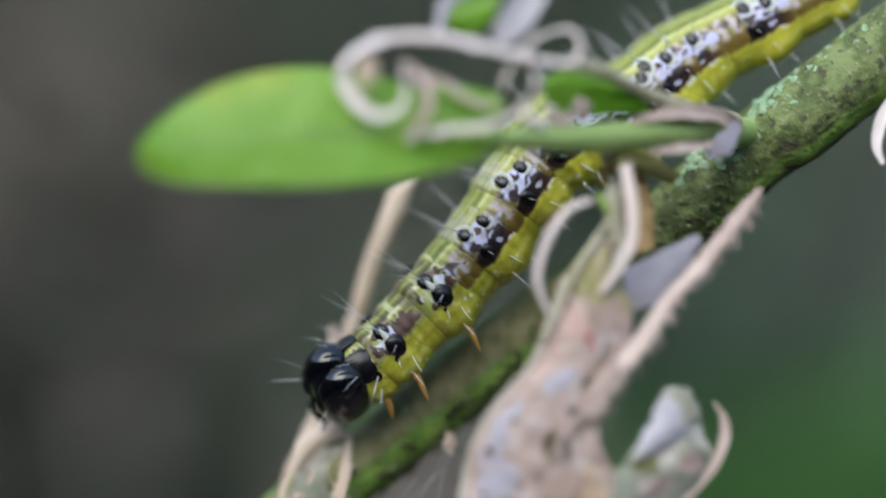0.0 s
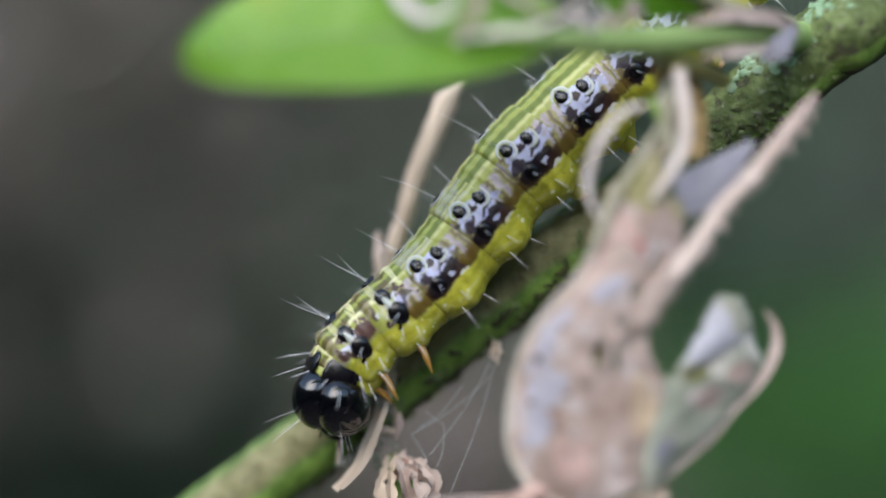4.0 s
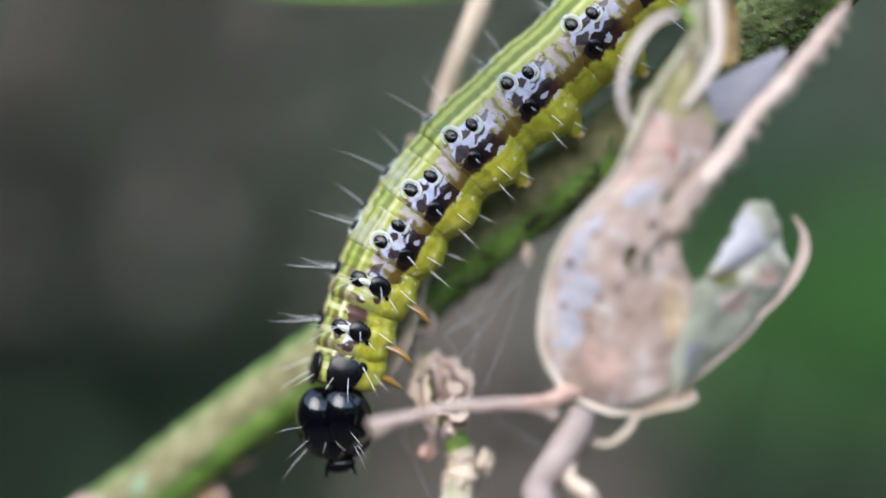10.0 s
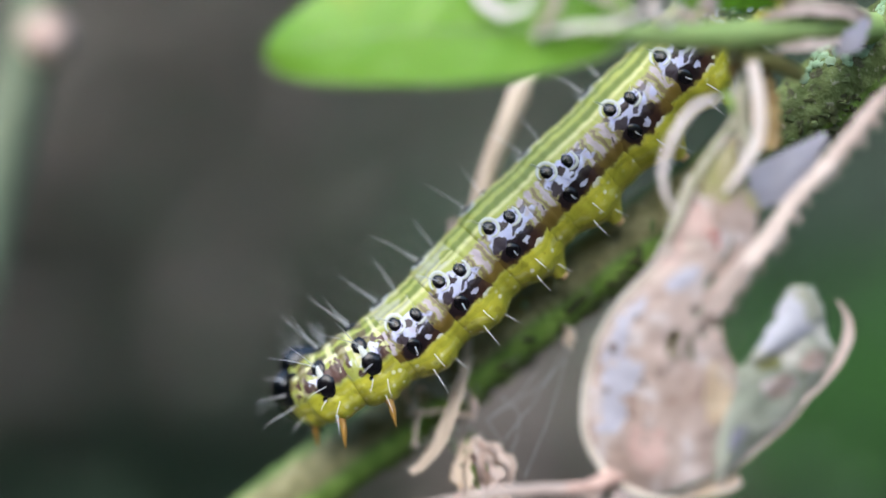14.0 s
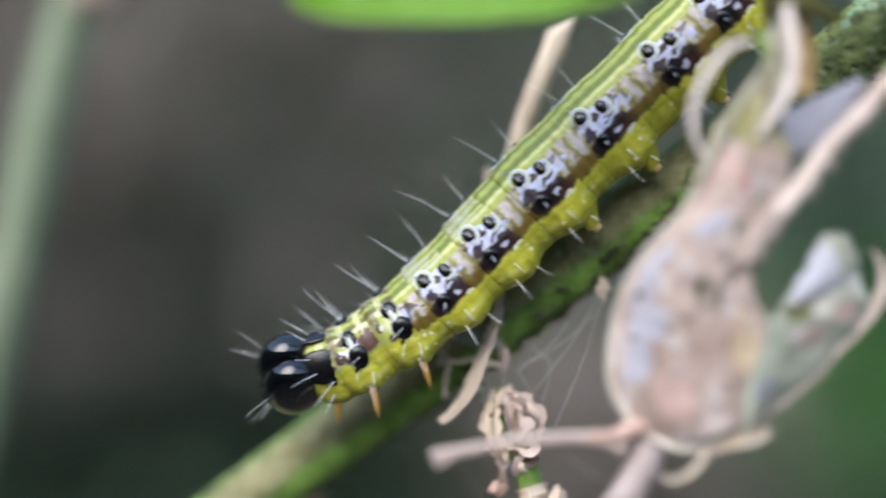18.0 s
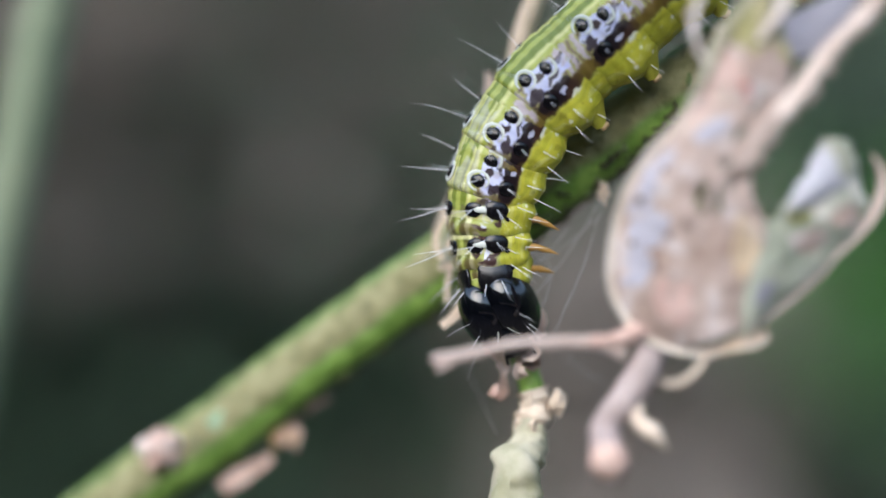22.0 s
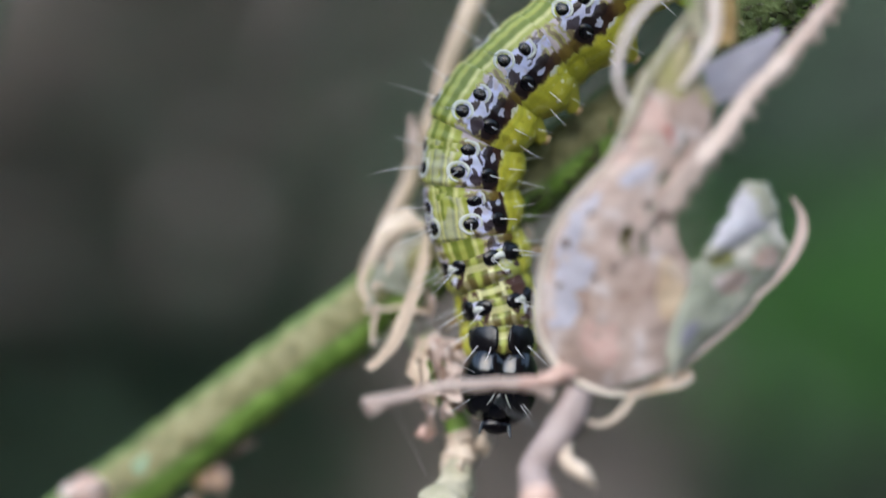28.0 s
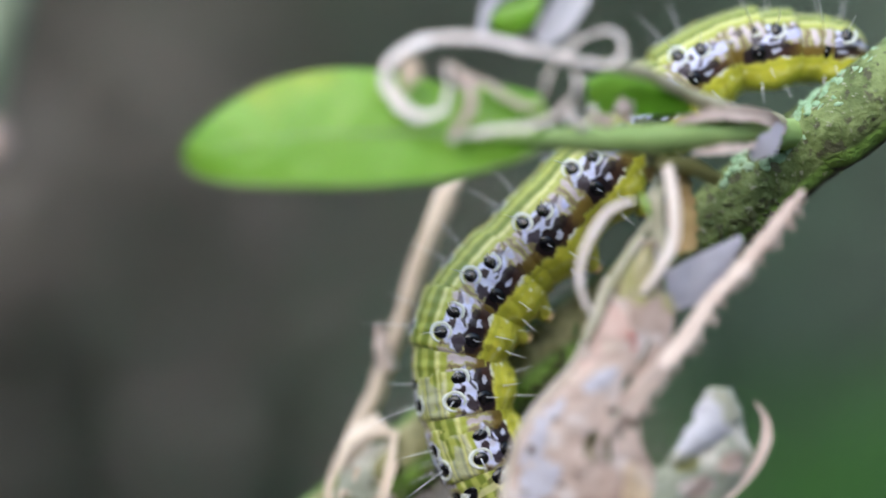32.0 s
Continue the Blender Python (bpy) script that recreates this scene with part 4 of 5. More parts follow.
    part("edge_strip", ribbon(edge, [0.25, 0.45, 0.5, 0.54, 0.6, 0.66, 0.4], 0.1, 200, 0.10, 6, facing=(-0.2, -1, 0.4), cup=0.06), DRY_RIM, t, "ragged pinkish edge strip")
    rng = random.Random(19)
    fringe, line = bmesh.new(), [Vector(v) for v in curve(edge, 121)]
    for k in range(3, 118):
        along = (line[k + 1] - line[k - 1]).normalized()
        out = along.cross(Vector((0, -1, 0)))
        out = out if out.x > 0 else -out
        root = line[k] + out * 0.22 + Vector((0, rng.uniform(-0.1, 0.05), 0))
        tube([root, root + out * rng.choice((0.08, 0.15, 0.25, 0.5)) * rng.uniform(0.7, 1.1) + along * rng.uniform(0.0, 0.25)], [rng.uniform(0.06, 0.14), 0.02], 3, 5, bm=fringe)
    part("fringe", fringe, DRY_RIM, t, "frayed teeth along the strip")
    ridge = [Vector(between_at) for between_at in P((9.35, -6.75, 3.46), (8.32, -6.60, 2.11), (7.08, -6.42, 0.45), (6.30, -6.25, -0.75))]
    part("fold", ribbon(ridge, [0.3, 0.26, 0.16, 0.05], 0.1, 60, 0.06, 8), DRY_RIM, t, "pale raised fold")
    # papery white skin between the strips
    part("leaf_skin", between(P((12.58, -5.90, 8.26), (10.98, -5.90, 7.52), (9.71, -5.90, 6.88)), P((12.68, -6.10, 7.92), (11.36, -6.10, 5.91), (9.78, -6.10, 5.28)), 0.1, 20, 8, 0.06), FILM, t, "papery bluish leaf skin")
    # the grey wing with its notch, and the hook
    wl = P((8.45, -5.60, -4.75), (8.32, -5.80, -3.47), (8.62, -5.90, -1.77), (8.94, -5.90, -0.76), (9.58, -5.90, -0.34), (10.24, -5.80, 0.54), (10.75, -5.70, 1.39), (11.02, -5.60, 2.13), (11.57, -5.50, 2.50))
    wr = P((8.78, -5.50, -4.59), (9.76, -5.40, -3.71), (11.06, -5.30, -2.65), (11.94, -5.20, -1.70), (12.71, -5.10, -0.85), (13.06, -5.00, 0.00), (12.76, -5.00, 0.75), (12.62, -5.10, 1.61), (12.17, -5.40, 2.50))
    part("wing", between(wl, wr, 0.35, 50, 14, 0.1, 0.15, 0.12, 5), WING, t, "grey green translucent leaf wing")
    part("wing_tip", between(P((9.65, -6.10, -0.25), (10.52, -6.00, 1.07), (10.98, -5.80, 2.07), (11.43, -5.70, 2.51)), P((10.14, -6.00, -0.26), (11.72, -5.80, 0.54), (12.43, -5.60, 1.49), (12.13, -5.60, 2.45)), 0.2, 60, 10, 0.08, 0.12, 0.22, 3), SKIN, t, "whitish papery tip")
    part("hook", ribbon(P((11.71, -5.30, -1.91), (12.93, -5.10, -0.64), (13.49, -5.00, 0.43), (13.54, -5.00, 1.29), (13.15, -5.10, 1.99)), [0.15, 0.3, 0.42, 0.3, 0.06], 0.14, 40, 0.02, 3, cup=0.2), DRY_RIM, t, "pale hooked tip")
    part("rim", ribbon(P((8.68, -5.50, -4.65), (9.76, -5.40, -3.75), (11.06, -5.30, -2.70), (11.94, -5.20, -1.74)), [0.12, 0.2, 0.2, 0.15], 0.14, 30), DRY_RIM, t)
    # bleached tendrils at the top
    part("tendril", ribbon(P((8.49, -7.00, 9.38), (7.63, -7.20, 9.04), (6.90, -7.20, 8.11), (6.47, -7.00, 6.99), (6.49, -6.80, 6.07), (6.86, -6.60, 5.25)), [0.2, 0.3, 0.34, 0.3, 0.26, 0.14], 0.12, 40, 0.02, 3, facing=(-0.3, -0.8, 0.5), twist=15, cup=0.15), CURL, t, "bleached curled tendril")
    part("tendril", ribbon(P((9.82, -6.80, 10.76), (9.96, -7.20, 9.24), (9.91, -7.20, 7.90), (9.42, -7.00, 6.88), (8.79, -6.60, 5.98)), [0.4, 0.42, 0.42, 0.34, 0.16], 0.14, 40, 0.02, 5, facing=(-0.5, -0.8, 0.3), twist=-10, cup=0.15), CURL, t, "bleached curled tendril")
    part("top_stalk", tube(P((9.16, -6.00, 6.03), (9.52, -5.80, 7.74), (9.45, -5.60, 9.46), (9.73, -5.40, 10.17), (9.56, -5.20, 11.07), (9.24, -6.00, 11.55)), [0.2, 0.32, 0.42, 0.42, 0.36, 0.3], 40, 10, 0.08, 3), PALE_STEM, t)
    part("scar", between(P((9.00, -5.35, 10.90), (9.65, -5.45, 9.20), (10.20, -5.60, 7.55)), P((10.65, -5.20, 11.10), (11.05, -5.30, 9.40), (11.00, -5.50, 7.75)), 0.25, 40, 14, 0.09, 0.15, 0.14, 9), RUST, t, "rusty brown scrap of leaf")
    part("green_nub", tube(P((8.85, -6.2, 9.75), (9.02, -6.4, 9.25), (9.20, -6.4, 8.70)), [0.12, 0.16, 0.05], 12, 8, 0.05, 3), BARK_GREEN, t, "fresh green nub")
    # stalk below, its side arm and small curls
    part("petiole", tube(P((5.19, -5.20, -5.30), (4.55, -5.20, -6.68), (3.46, -5.40, -8.14), (3.40, -5.80, -8.53), (3.50, -6.20, -9.04)), [0.55, 0.62, 0.56, 0.55, 0.62], 40, 10, 0.08, 4), STALK, t, "mauve grey stalk")
    part("petiole_end", blob(P((3.56, -6.40, -9.32))[0], (0.72, 0.6, 0.75), 3, 0.15, 2), PINK, t, "pinkish swollen stalk end")
    part("petiole_bud", tube(P((4.69, -5.30, -6.89), (4.63, -5.50, -7.92), (5.26, -6.00, -8.41), (5.67, -6.00, -8.92)), [0.2, 0.32, 0.3, 0.08], 24, 8, 0.08, 4), TWIG, t)
    part("arm", tube(P((4.11, -5.40, -5.49), (3.14, -5.60, -5.11), (1.65, -5.80, -5.05), (-0.04, -6.00, -5.15), (-1.52, -6.10, -5.51), (-2.88, -6.20, -5.81)), [0.26, 0.26, 0.22, 0.18, 0.2, 0.28], 44, 9, 0.06, 4, flat=0.6), DRY_RIM, t, "bleached frayed side arm")
    for k, q in enumerate(((-3.02, -6.40, -5.73), (-2.77, -6.40, -6.15), (-2.52, -6.40, -5.52))):
        part("fray", tube(P((-2.14, -6.20, -5.71), q), [0.18, 0.07], 8, 6), DRY_RIM, t)
    part("arm_joint", tube(P((2.82, -5.60, -5.00), (3.78, -5.50, -4.99), (4.43, -5.40, -4.75), (5.20, -5.20, -4.56)), [0.2, 0.3, 0.4, 0.2], 20, 10, 0.12, 2), PINK, t, "reddish swollen joint")
    part("curl", ribbon(P((7.17, -5.60, -5.38), (6.71, -5.90, -6.03), (6.02, -6.00, -6.50), (5.39, -6.00, -6.43)), [0.15, 0.25, 0.22, 0.1], 0.1, 24), TWIG, t)
    # specks
    rng = random.Random(8)
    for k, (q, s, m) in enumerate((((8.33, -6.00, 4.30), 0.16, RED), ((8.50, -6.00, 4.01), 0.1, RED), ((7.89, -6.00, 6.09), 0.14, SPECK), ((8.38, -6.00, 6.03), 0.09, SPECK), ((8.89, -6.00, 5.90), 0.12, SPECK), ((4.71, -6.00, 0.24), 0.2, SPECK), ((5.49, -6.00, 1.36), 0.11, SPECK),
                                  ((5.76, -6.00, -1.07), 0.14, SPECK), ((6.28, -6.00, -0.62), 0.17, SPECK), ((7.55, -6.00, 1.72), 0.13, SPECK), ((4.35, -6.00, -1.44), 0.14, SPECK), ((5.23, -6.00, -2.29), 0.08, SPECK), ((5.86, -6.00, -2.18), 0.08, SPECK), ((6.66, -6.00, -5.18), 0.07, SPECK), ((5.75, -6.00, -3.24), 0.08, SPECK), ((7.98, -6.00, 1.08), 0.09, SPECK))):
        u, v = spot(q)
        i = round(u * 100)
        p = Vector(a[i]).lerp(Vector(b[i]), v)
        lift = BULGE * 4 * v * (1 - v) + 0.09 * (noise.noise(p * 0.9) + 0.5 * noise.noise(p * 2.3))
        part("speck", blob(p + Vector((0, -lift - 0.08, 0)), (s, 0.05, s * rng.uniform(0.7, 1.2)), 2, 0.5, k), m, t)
    # stains and thin places of the wing
    for k, (span, m) in enumerate((((0.32, 0.46, 0.40, 0.75), DRY), ((0.46, 0.56, 0.12, 0.36), WINDOW), ((0.50, 0.62, 0.58, 0.90), DRY), ((0.12, 0.20, 0.30, 0.60), FILM))):
        part("wing_patch", between(wl, wr, 0.35, 20, 14, 0.02, 0.15, 0, k + 31, span=span, proud=0.065), m, t)
    # the wing's bright sparkle, modelled as tiny pale grains
    grains = bmesh.new()
    for k in range(70):
        u, v = rng.uniform(0.12, 0.6), rng.uniform(0.1, 0.9)
        p = Vector(curve(wl, 101)[round(u * 100)]).lerp(Vector(curve(wr, 101)[round(u * 100)]), v)
        blob(p + Vector((0, -0.35 * 4 * v * (1 - v) - 0.12, 0)), (rng.uniform(0.02, 0.06),) * 3, 1, 0.4, k, grains)
    part("sparkle", grains, SKIN, t, "tiny pale grains put in for the wing's sparkle")


dead_leaf()


# ---- green leaf, its shoot and the curled remains above it ----
def green_leaf():
    t = thing("box_leaf_shoot", "fresh green oval box leaf with curled leaf remains", "leaf", at=(13.35, -5.50, 12.09))
    off = -Vector((13.35, -5.50, 12.09))
    P = lambda *v: [Vector(q) + off for q in v]
    upper = P((-8.04, -9.40, 10.85), (-7.61, -9.40, 11.58), (-6.30, -9.00, 12.83), (-4.29, -8.80, 13.76), (-2.06, -8.70, 14.06), (0.39, -8.50, 13.80), (2.44, -8.40, 13.19), (4.07, -8.40, 12.35), (5.21, -8.20, 11.58))
    lower = P((-8.03, -9.00, 10.51), (-7.37, -9.20, 10.05), (-6.06, -9.30, 9.76), (-3.87, -9.30, 9.68), (-1.26, -9.20, 9.70), (0.95, -9.00, 9.92), (2.81, -8.50, 10.36), (4.26, -8.30, 10.84), (5.25, -8.20, 11.35))
    part("blade", between(upper, lower, 0.12, 60, 24, 0.16, 0.08), LEAF, t)
    rib = [u.lerp(v, 0.56) + Vector((0, -0.2, 0)) for u, v in zip(upper, lower)]
    part("midrib", tube(rib, [0.02, 0.04, 0.06, 0.09, 0.16], 50, 8), RIB, t)
    part("leaf_margin", tube([v + Vector((0, 0, 0)) for v in lower], [0.1, 0.09, 0.09, 0.09, 0.1], 50, 6), RIB, t, "pale leaf margin")
    part("stem", tube(P((5.11, -8.10, 11.54), (6.39, -7.80, 11.61), (8.79, -7.00, 11.74), (10.84, -6.20, 12.02), (12.90, -5.00, 12.36), (15.19, -2.60, 12.70), (16.47, 0.50, 13.16)), [0.35, 0.5, 0.58, 0.6, 0.6, 0.65, 0.7], 50, 12, 0.05, 2), RIB, t, "fresh green stem")
    part("dry_sheath", ribbon(P((10.08, -7.00, 12.37), (11.65, -6.60, 12.76), (13.57, -5.60, 12.84), (14.66, -4.50, 12.49)), [0.2, 0.5, 0.6, 0.3], 0.12, 30, 0.1, 2, cup=0.2), DRY_RIM, t)
    part("dry_sheath", ribbon(P((10.72, -6.80, 11.23), (12.07, -6.40, 11.46), (13.57, -5.40, 11.78)), [0.15, 0.4, 0.2], 0.12, 30, 0.08, 3, cup=0.2), DRY_RIM, t)
    part("leaf_skin", ribbon(P((13.08, -5.60, 11.31), (13.71, -5.80, 11.71), (14.32, -5.60, 12.55)), [0.4, 0.9, 0.3], 0.08, 20, 0.1, 4), FILM, t, "bluish papery scrap")
    part("bud", blob(P((8.09, -7.40, 12.80))[0], (0.32, 0.3, 0.42), 2, 0.5, 4), DRY, t)
    part("bud", blob(P((7.26, -7.60, 12.27))[0], (0.5, 0.35, 0.35), 2, 0.4, 5), DRY_RIM, t)
    for k, (q, z) in enumerate((((6.05, -8.35, 12.30), 0.26), ((6.45, -8.30, 12.05), 0.20), ((6.85, -8.20, 12.62), 0.18))):
        part("crumb", blob(P(q)[0], (z, z * 0.8, z), 2, 0.6, k + 3), CURL, t, "whitish dry crumb")
    part("yellow_stalk", tube(P((9.46, -6.60, 10.95), (10.62, -6.00, 10.93), (11.87, -5.00, 10.54)), [0.3, 0.35, 0.3], 20, 8, 0.05), WINDOW, t, "yellowing stalk")
    # curled eaten leaf above
    part("curl", ribbon(P((-0.83, -9.60, 13.63), (-0.32, -9.80, 14.34), (0.79, -10.00, 14.81), (2.40, -10.00, 14.89), (4.42, -9.80, 14.54), (6.28, -9.40, 14.19), (7.45, -9.00, 14.15), (7.94, -9.00, 14.71), (7.58, -9.00, 15.38), (6.52, -9.20, 15.09), (5.57, -9.40, 14.31), (5.04, -9.40, 13.28), (4.95, -9.20, 12.81)),
                         [0.26, 0.42, 0.44, 0.40, 0.40, 0.28, 0.20, 0.21, 0.20, 0.18, 0.15, 0.12, 0.08], 0.06, 180, 0.12, 3, facing=(-0.1, -0.8, 0.6), twist=8, cup=0.05), CURL, t, "bleached curled leaf ribbon")
    part("curl", ribbon(P((5.99, -9.20, 14.25), (6.22, -9.40, 13.28), (5.63, -9.40, 12.35), (4.41, -9.30, 11.82), (3.00, -9.20, 11.68), (1.57, -9.20, 11.38)), [0.13, 0.18, 0.20, 0.24, 0.28, 0.18], 0.06, 90, 0.12, 4, facing=(0.2, -0.9, 0.1), cup=0.08), CURL, t, "bleached curled leaf ribbon")
    part("curl", ribbon(P((-0.79, -9.40, 13.76), (-0.33, -9.50, 12.77), (0.46, -9.60, 12.13), (1.27, -9.50, 12.35), (1.55, -9.50, 13.27), (1.43, -9.50, 14.14)), [0.46, 0.51, 0.36, 0.24, 0.20, 0.13], 0.06, 90, 0.12, 5, facing=(-0.2, -0.9, 0.1), cup=0.08), CURL, t, "bleached curled leaf ribbon")
    part("curl", ribbon(P((1.60, -9.40, 14.12), (2.29, -9.60, 13.25), (2.28, -9.60, 12.33), (1.67, -9.40, 11.45)), [0.20, 0.40, 0.40, 0.26], 0.06, 60, 0.05, 6), DRY_RIM, t)
    part("curl", ribbon(P((2.11, -9.20, 13.85), (3.02, -9.20, 13.33), (4.03, -9.10, 12.73), (4.85, -9.00, 12.54)), [0.13, 0.26, 0.30, 0.13], 0.06, 60, 0.1, 7), DRY_RIM, t)
    part("dry_patch", ribbon(P((0.18, -9.90, 14.22), (0.13, -9.90, 13.60), (-0.03, -9.80, 13.05)), [0.5, 0.7, 0.3], 0.1, 20, 0.15, 4), TWIG, t)
    part("grey_stalk", tube(P((7.04, -9.00, 14.09), (8.69, -8.20, 14.05), (10.53, -7.00, 13.44), (12.45, -5.80, 13.03), (14.56, -4.00, 12.92)), [0.2, 0.26, 0.3, 0.34, 0.4], 40, 8, 0.08, 3), PALE_STEM, t)
    # green remains behind the curl
    part("leaf_scrap", between(P((6.66, -7.60, 13.87), (8.40, -7.20, 14.38), (10.59, -6.60, 13.20)), P((6.76, -7.40, 12.74), (8.39, -7.00, 12.60), (10.83, -6.40, 12.81)), 0.2, 24, 8, 0.14), LEAF, t, "eaten green leaf scrap")
    part("leaf_scrap", between(P((1.61, -8.40, 12.67), (2.86, -8.20, 13.54), (4.94, -8.00, 13.26)), P((2.01, -8.40, 11.94), (3.26, -8.20, 12.18), (5.34, -8.00, 12.21)), 0.2, 24, 8, 0.14), LEAF, t, "eaten green leaf scrap")
    part("leaf_scrap", between(P((3.16, -8.60, 16.24), (3.89, -8.60, 16.92), (5.14, -8.60, 17.09)), P((3.11, -8.60, 15.50), (3.98, -8.60, 15.35), (4.82, -8.60, 15.81)), 0.2, 20, 8, 0.14), LEAF, t, "eaten green leaf scrap")
    part("leaf_skin", ribbon(P((2.73, -8.80, 15.35), (3.04, -8.90, 16.38), (3.87, -9.00, 16.99), (5.12, -9.00, 17.30)), [0.3, 0.5, 0.5, 0.4], 0.1, 30, 0.05, 2), SKIN, t, "white papery leaf edge")
    part("leaf_skin", ribbon(P((4.80, -8.80, 15.13), (5.52, -9.00, 15.71), (6.36, -9.00, 16.98), (6.68, -9.00, 17.83)), [0.6, 1.2, 1.1, 0.6], 0.1, 30, 0.08, 3, cup=0.2), SKIN, t, "white papery leaf edge")


green_leaf()


def hanging_curl():
    t = thing("dry_curl", "bleached curled flake hanging from the mossy branch", "dry curl", at=(21.29, -4.20, 14.30))
    off = -Vector((21.29, -4.20, 14.30))
    P = lambda *v: [Vector(q) + off for q in v]
    part("flake", ribbon(P((22.14, -3.40, 15.37), (21.13, -4.20, 14.18), (20.25, -4.60, 12.99), (19.88, -4.80, 11.85), (20.10, -4.80, 11.04)), [0.2, 0.4, 0.5, 0.4, 0.15], 0.12, 40, 0.03, 3, cup=0.2), CURL, t)


hanging_curl()


def silk():
    t = thing("silk_threads", "fine white silk threads between branch and bud", "silk", at=(3.57, 1.80, 0.72))
    off = -Vector((3.57, 1.80, 0.72))
    P = lambda *v: [Vector(q) + off for q in v]
    part("silk_anchor", blob(P((3.49, 1.40, 0.60))[0], (0.22, 0.25, 0.42), 3, 0.9, 2), TWIG, t, "pale dry scrap")
    for a, b in (((3.44, 1.20, 0.48), (0.74, 0.60, -3.57)), ((3.55, 1.20, 0.48), (1.56, 0.20, -5.02)), ((2.08, 1.00, -0.81), (0.27, 0.80, -2.55)), ((3.28, 1.20, -0.39), (0.04, 1.00, -2.74)), ((0.58, 1.00, -1.77), (1.35, 1.00, -2.37)), ((0.04, 1.00, -2.74), (0.68, 0.60, -3.82)), ((1.35, 1.00, -2.37), (1.01, 0.40, -4.04)),
                 ((-1.83, -6.00, -5.83), (-0.65, -3.00, -8.87)), ((1.87, -5.60, -5.57), (3.57, -5.40, -6.66))):
        p = P(a, b)
        m = p[0].lerp(p[1], 0.5) + Vector((0.1, 0, -0.15))
        part("thread", tube([p[0], m, p[1]], [0.009, 0.008, 0.009], 10, 5), SILK, t)


silk()


# ---- the caterpillar ----
RADIUS = (1.45, 1.36, 1.50, 1.66, 1.82, 1.94, 2.05, 2.05, 2.05, 2.0, 1.95, 1.85, 1.7, 1.4)
LENGTH = (0, 2.1, 2.3, 2.4, 2.5, 2.6, 2.8, 3.0, 3.2, 3.2, 3.2, 3.0, 2.8, 2.8)
KINDS = ("head", "thorax_segment", "thorax_segment", "thorax_segment") + ("body_segment",) * 9 + ("tail_segment",)


def around(r, deg, s, out=1.0):
    """A place on a segment: s along it, deg from the back towards one flank (negative: the other)."""
    a = radians(deg)
    return Vector((s, math.sin(a) * r * out, math.cos(a) * r * out * 0.97)), Vector((0, math.sin(a), math.cos(a)))


def barrel(r, length, folds, tail=False, lobe=0.24):
    """One body ring: a bulging drum with soft annular folds and rounded ends that tuck into its neighbours."""
    bm = bmesh.new()
    loops, n, sides = [], 30, 48
    for i in range(n + 1):
        u = -1 + 2 * i / n
        s = u * length / 2
        end = max(0.0, abs(u) - 0.45) / 0.55
        rr = r * (1 - 0.09 * abs(u) ** 4) * (1 - 0.2 * max(0, abs(u) - 0.92) / 0.08)
        rr *= 1 + (0.02 if folds == 3 else 0.007) * math.cos(u * folds * math.pi)
        if tail and u < 0.1:
            rr *= math.sqrt(max(0.01, 1 - ((0.1 - u) / 1.1) ** 2))
        loop = []
        for k in range(sides):
            a = 2 * math.pi * k / sides
            flank = 1 + lobe * math.exp(-((abs(math.degrees(math.atan2(math.sin(a), math.cos(a)))) - 112) / 24) ** 2) * math.exp(-(s / 0.95) ** 2)
            belly = 0.93 if math.cos(a) < -0.6 else 1.0
            v = Vector((s, math.sin(a) * rr * flank, math.cos(a) * rr * flank * belly * 0.97))
            v *= 1 + 0.018 * noise.noise(v * 2.2 + Vector((r * 7, 0, 0))) if abs(u) < 0.95 else 1
            v.x = s
            loop.append(v)
        loops.append(loop)
    rings(bm, loops)
    return bm


def bristle(parent, at, way, length, thick=0.0215, bend=0.2):
    w = Vector(way).normalized()
    k = noise.noise(Vector(at) * 5.0)
    length *= 1 + 0.35 * k
    tip = Vector(at) + w * length + Vector((0.12 * k * length, 0, -bend * length * 0.25))
    m = Vector(at) + w * length * 0.55
    part("bristle", tube([at, m, tip], [thick, thick * 0.75, thick * 0.12], 8, 5), HAIR, parent, "")


def wart(parent, r, deg, s, size, ring=0, hair=0.0, lean=0.3):
    """A shiny black wart on the skin; ring: how many degrees a white rim runs round it."""
    at, out = around(r, deg, s, 0.985)
    turn = out.to_track_quat("Z", "Y").to_matrix()
    part("wart", blob(at, (size * 0.98, size * 1.15, size * 0.34), 2, 0.12, deg + s, turn=turn), WART, parent, "glossy black wart")
    if ring:
        bm = bmesh.new()
        loops, n = [], max(8, ring // 16)
        for k in range(n):
            a = radians(-60 - 60 * (deg > 0) + ring * k / (n - 1))
            w = size * (1.36 + 0.12 * noise.noise(Vector((math.cos(a), math.sin(a), deg + s)) * 1.5))
            h = 0.085 * math.sqrt(max(0.1, math.sin(math.pi * (k + 0.5) / n)))
            loops.append([at + turn @ Vector(((w + h * math.cos(b)) * math.cos(a), (w * 1.12 + h * math.cos(b)) * math.sin(a), 0.035 * math.sin(b))) for b in np.linspace(0, 2 * math.pi, 6, endpoint=False)])
        rings(bm, loops)
        part("wart_ring", bm, RING, parent, "white ring round a wart")
    if hair:
        bristle(parent, at + out * size * 0.3, out + Vector((lean, 0, 0)), hair)


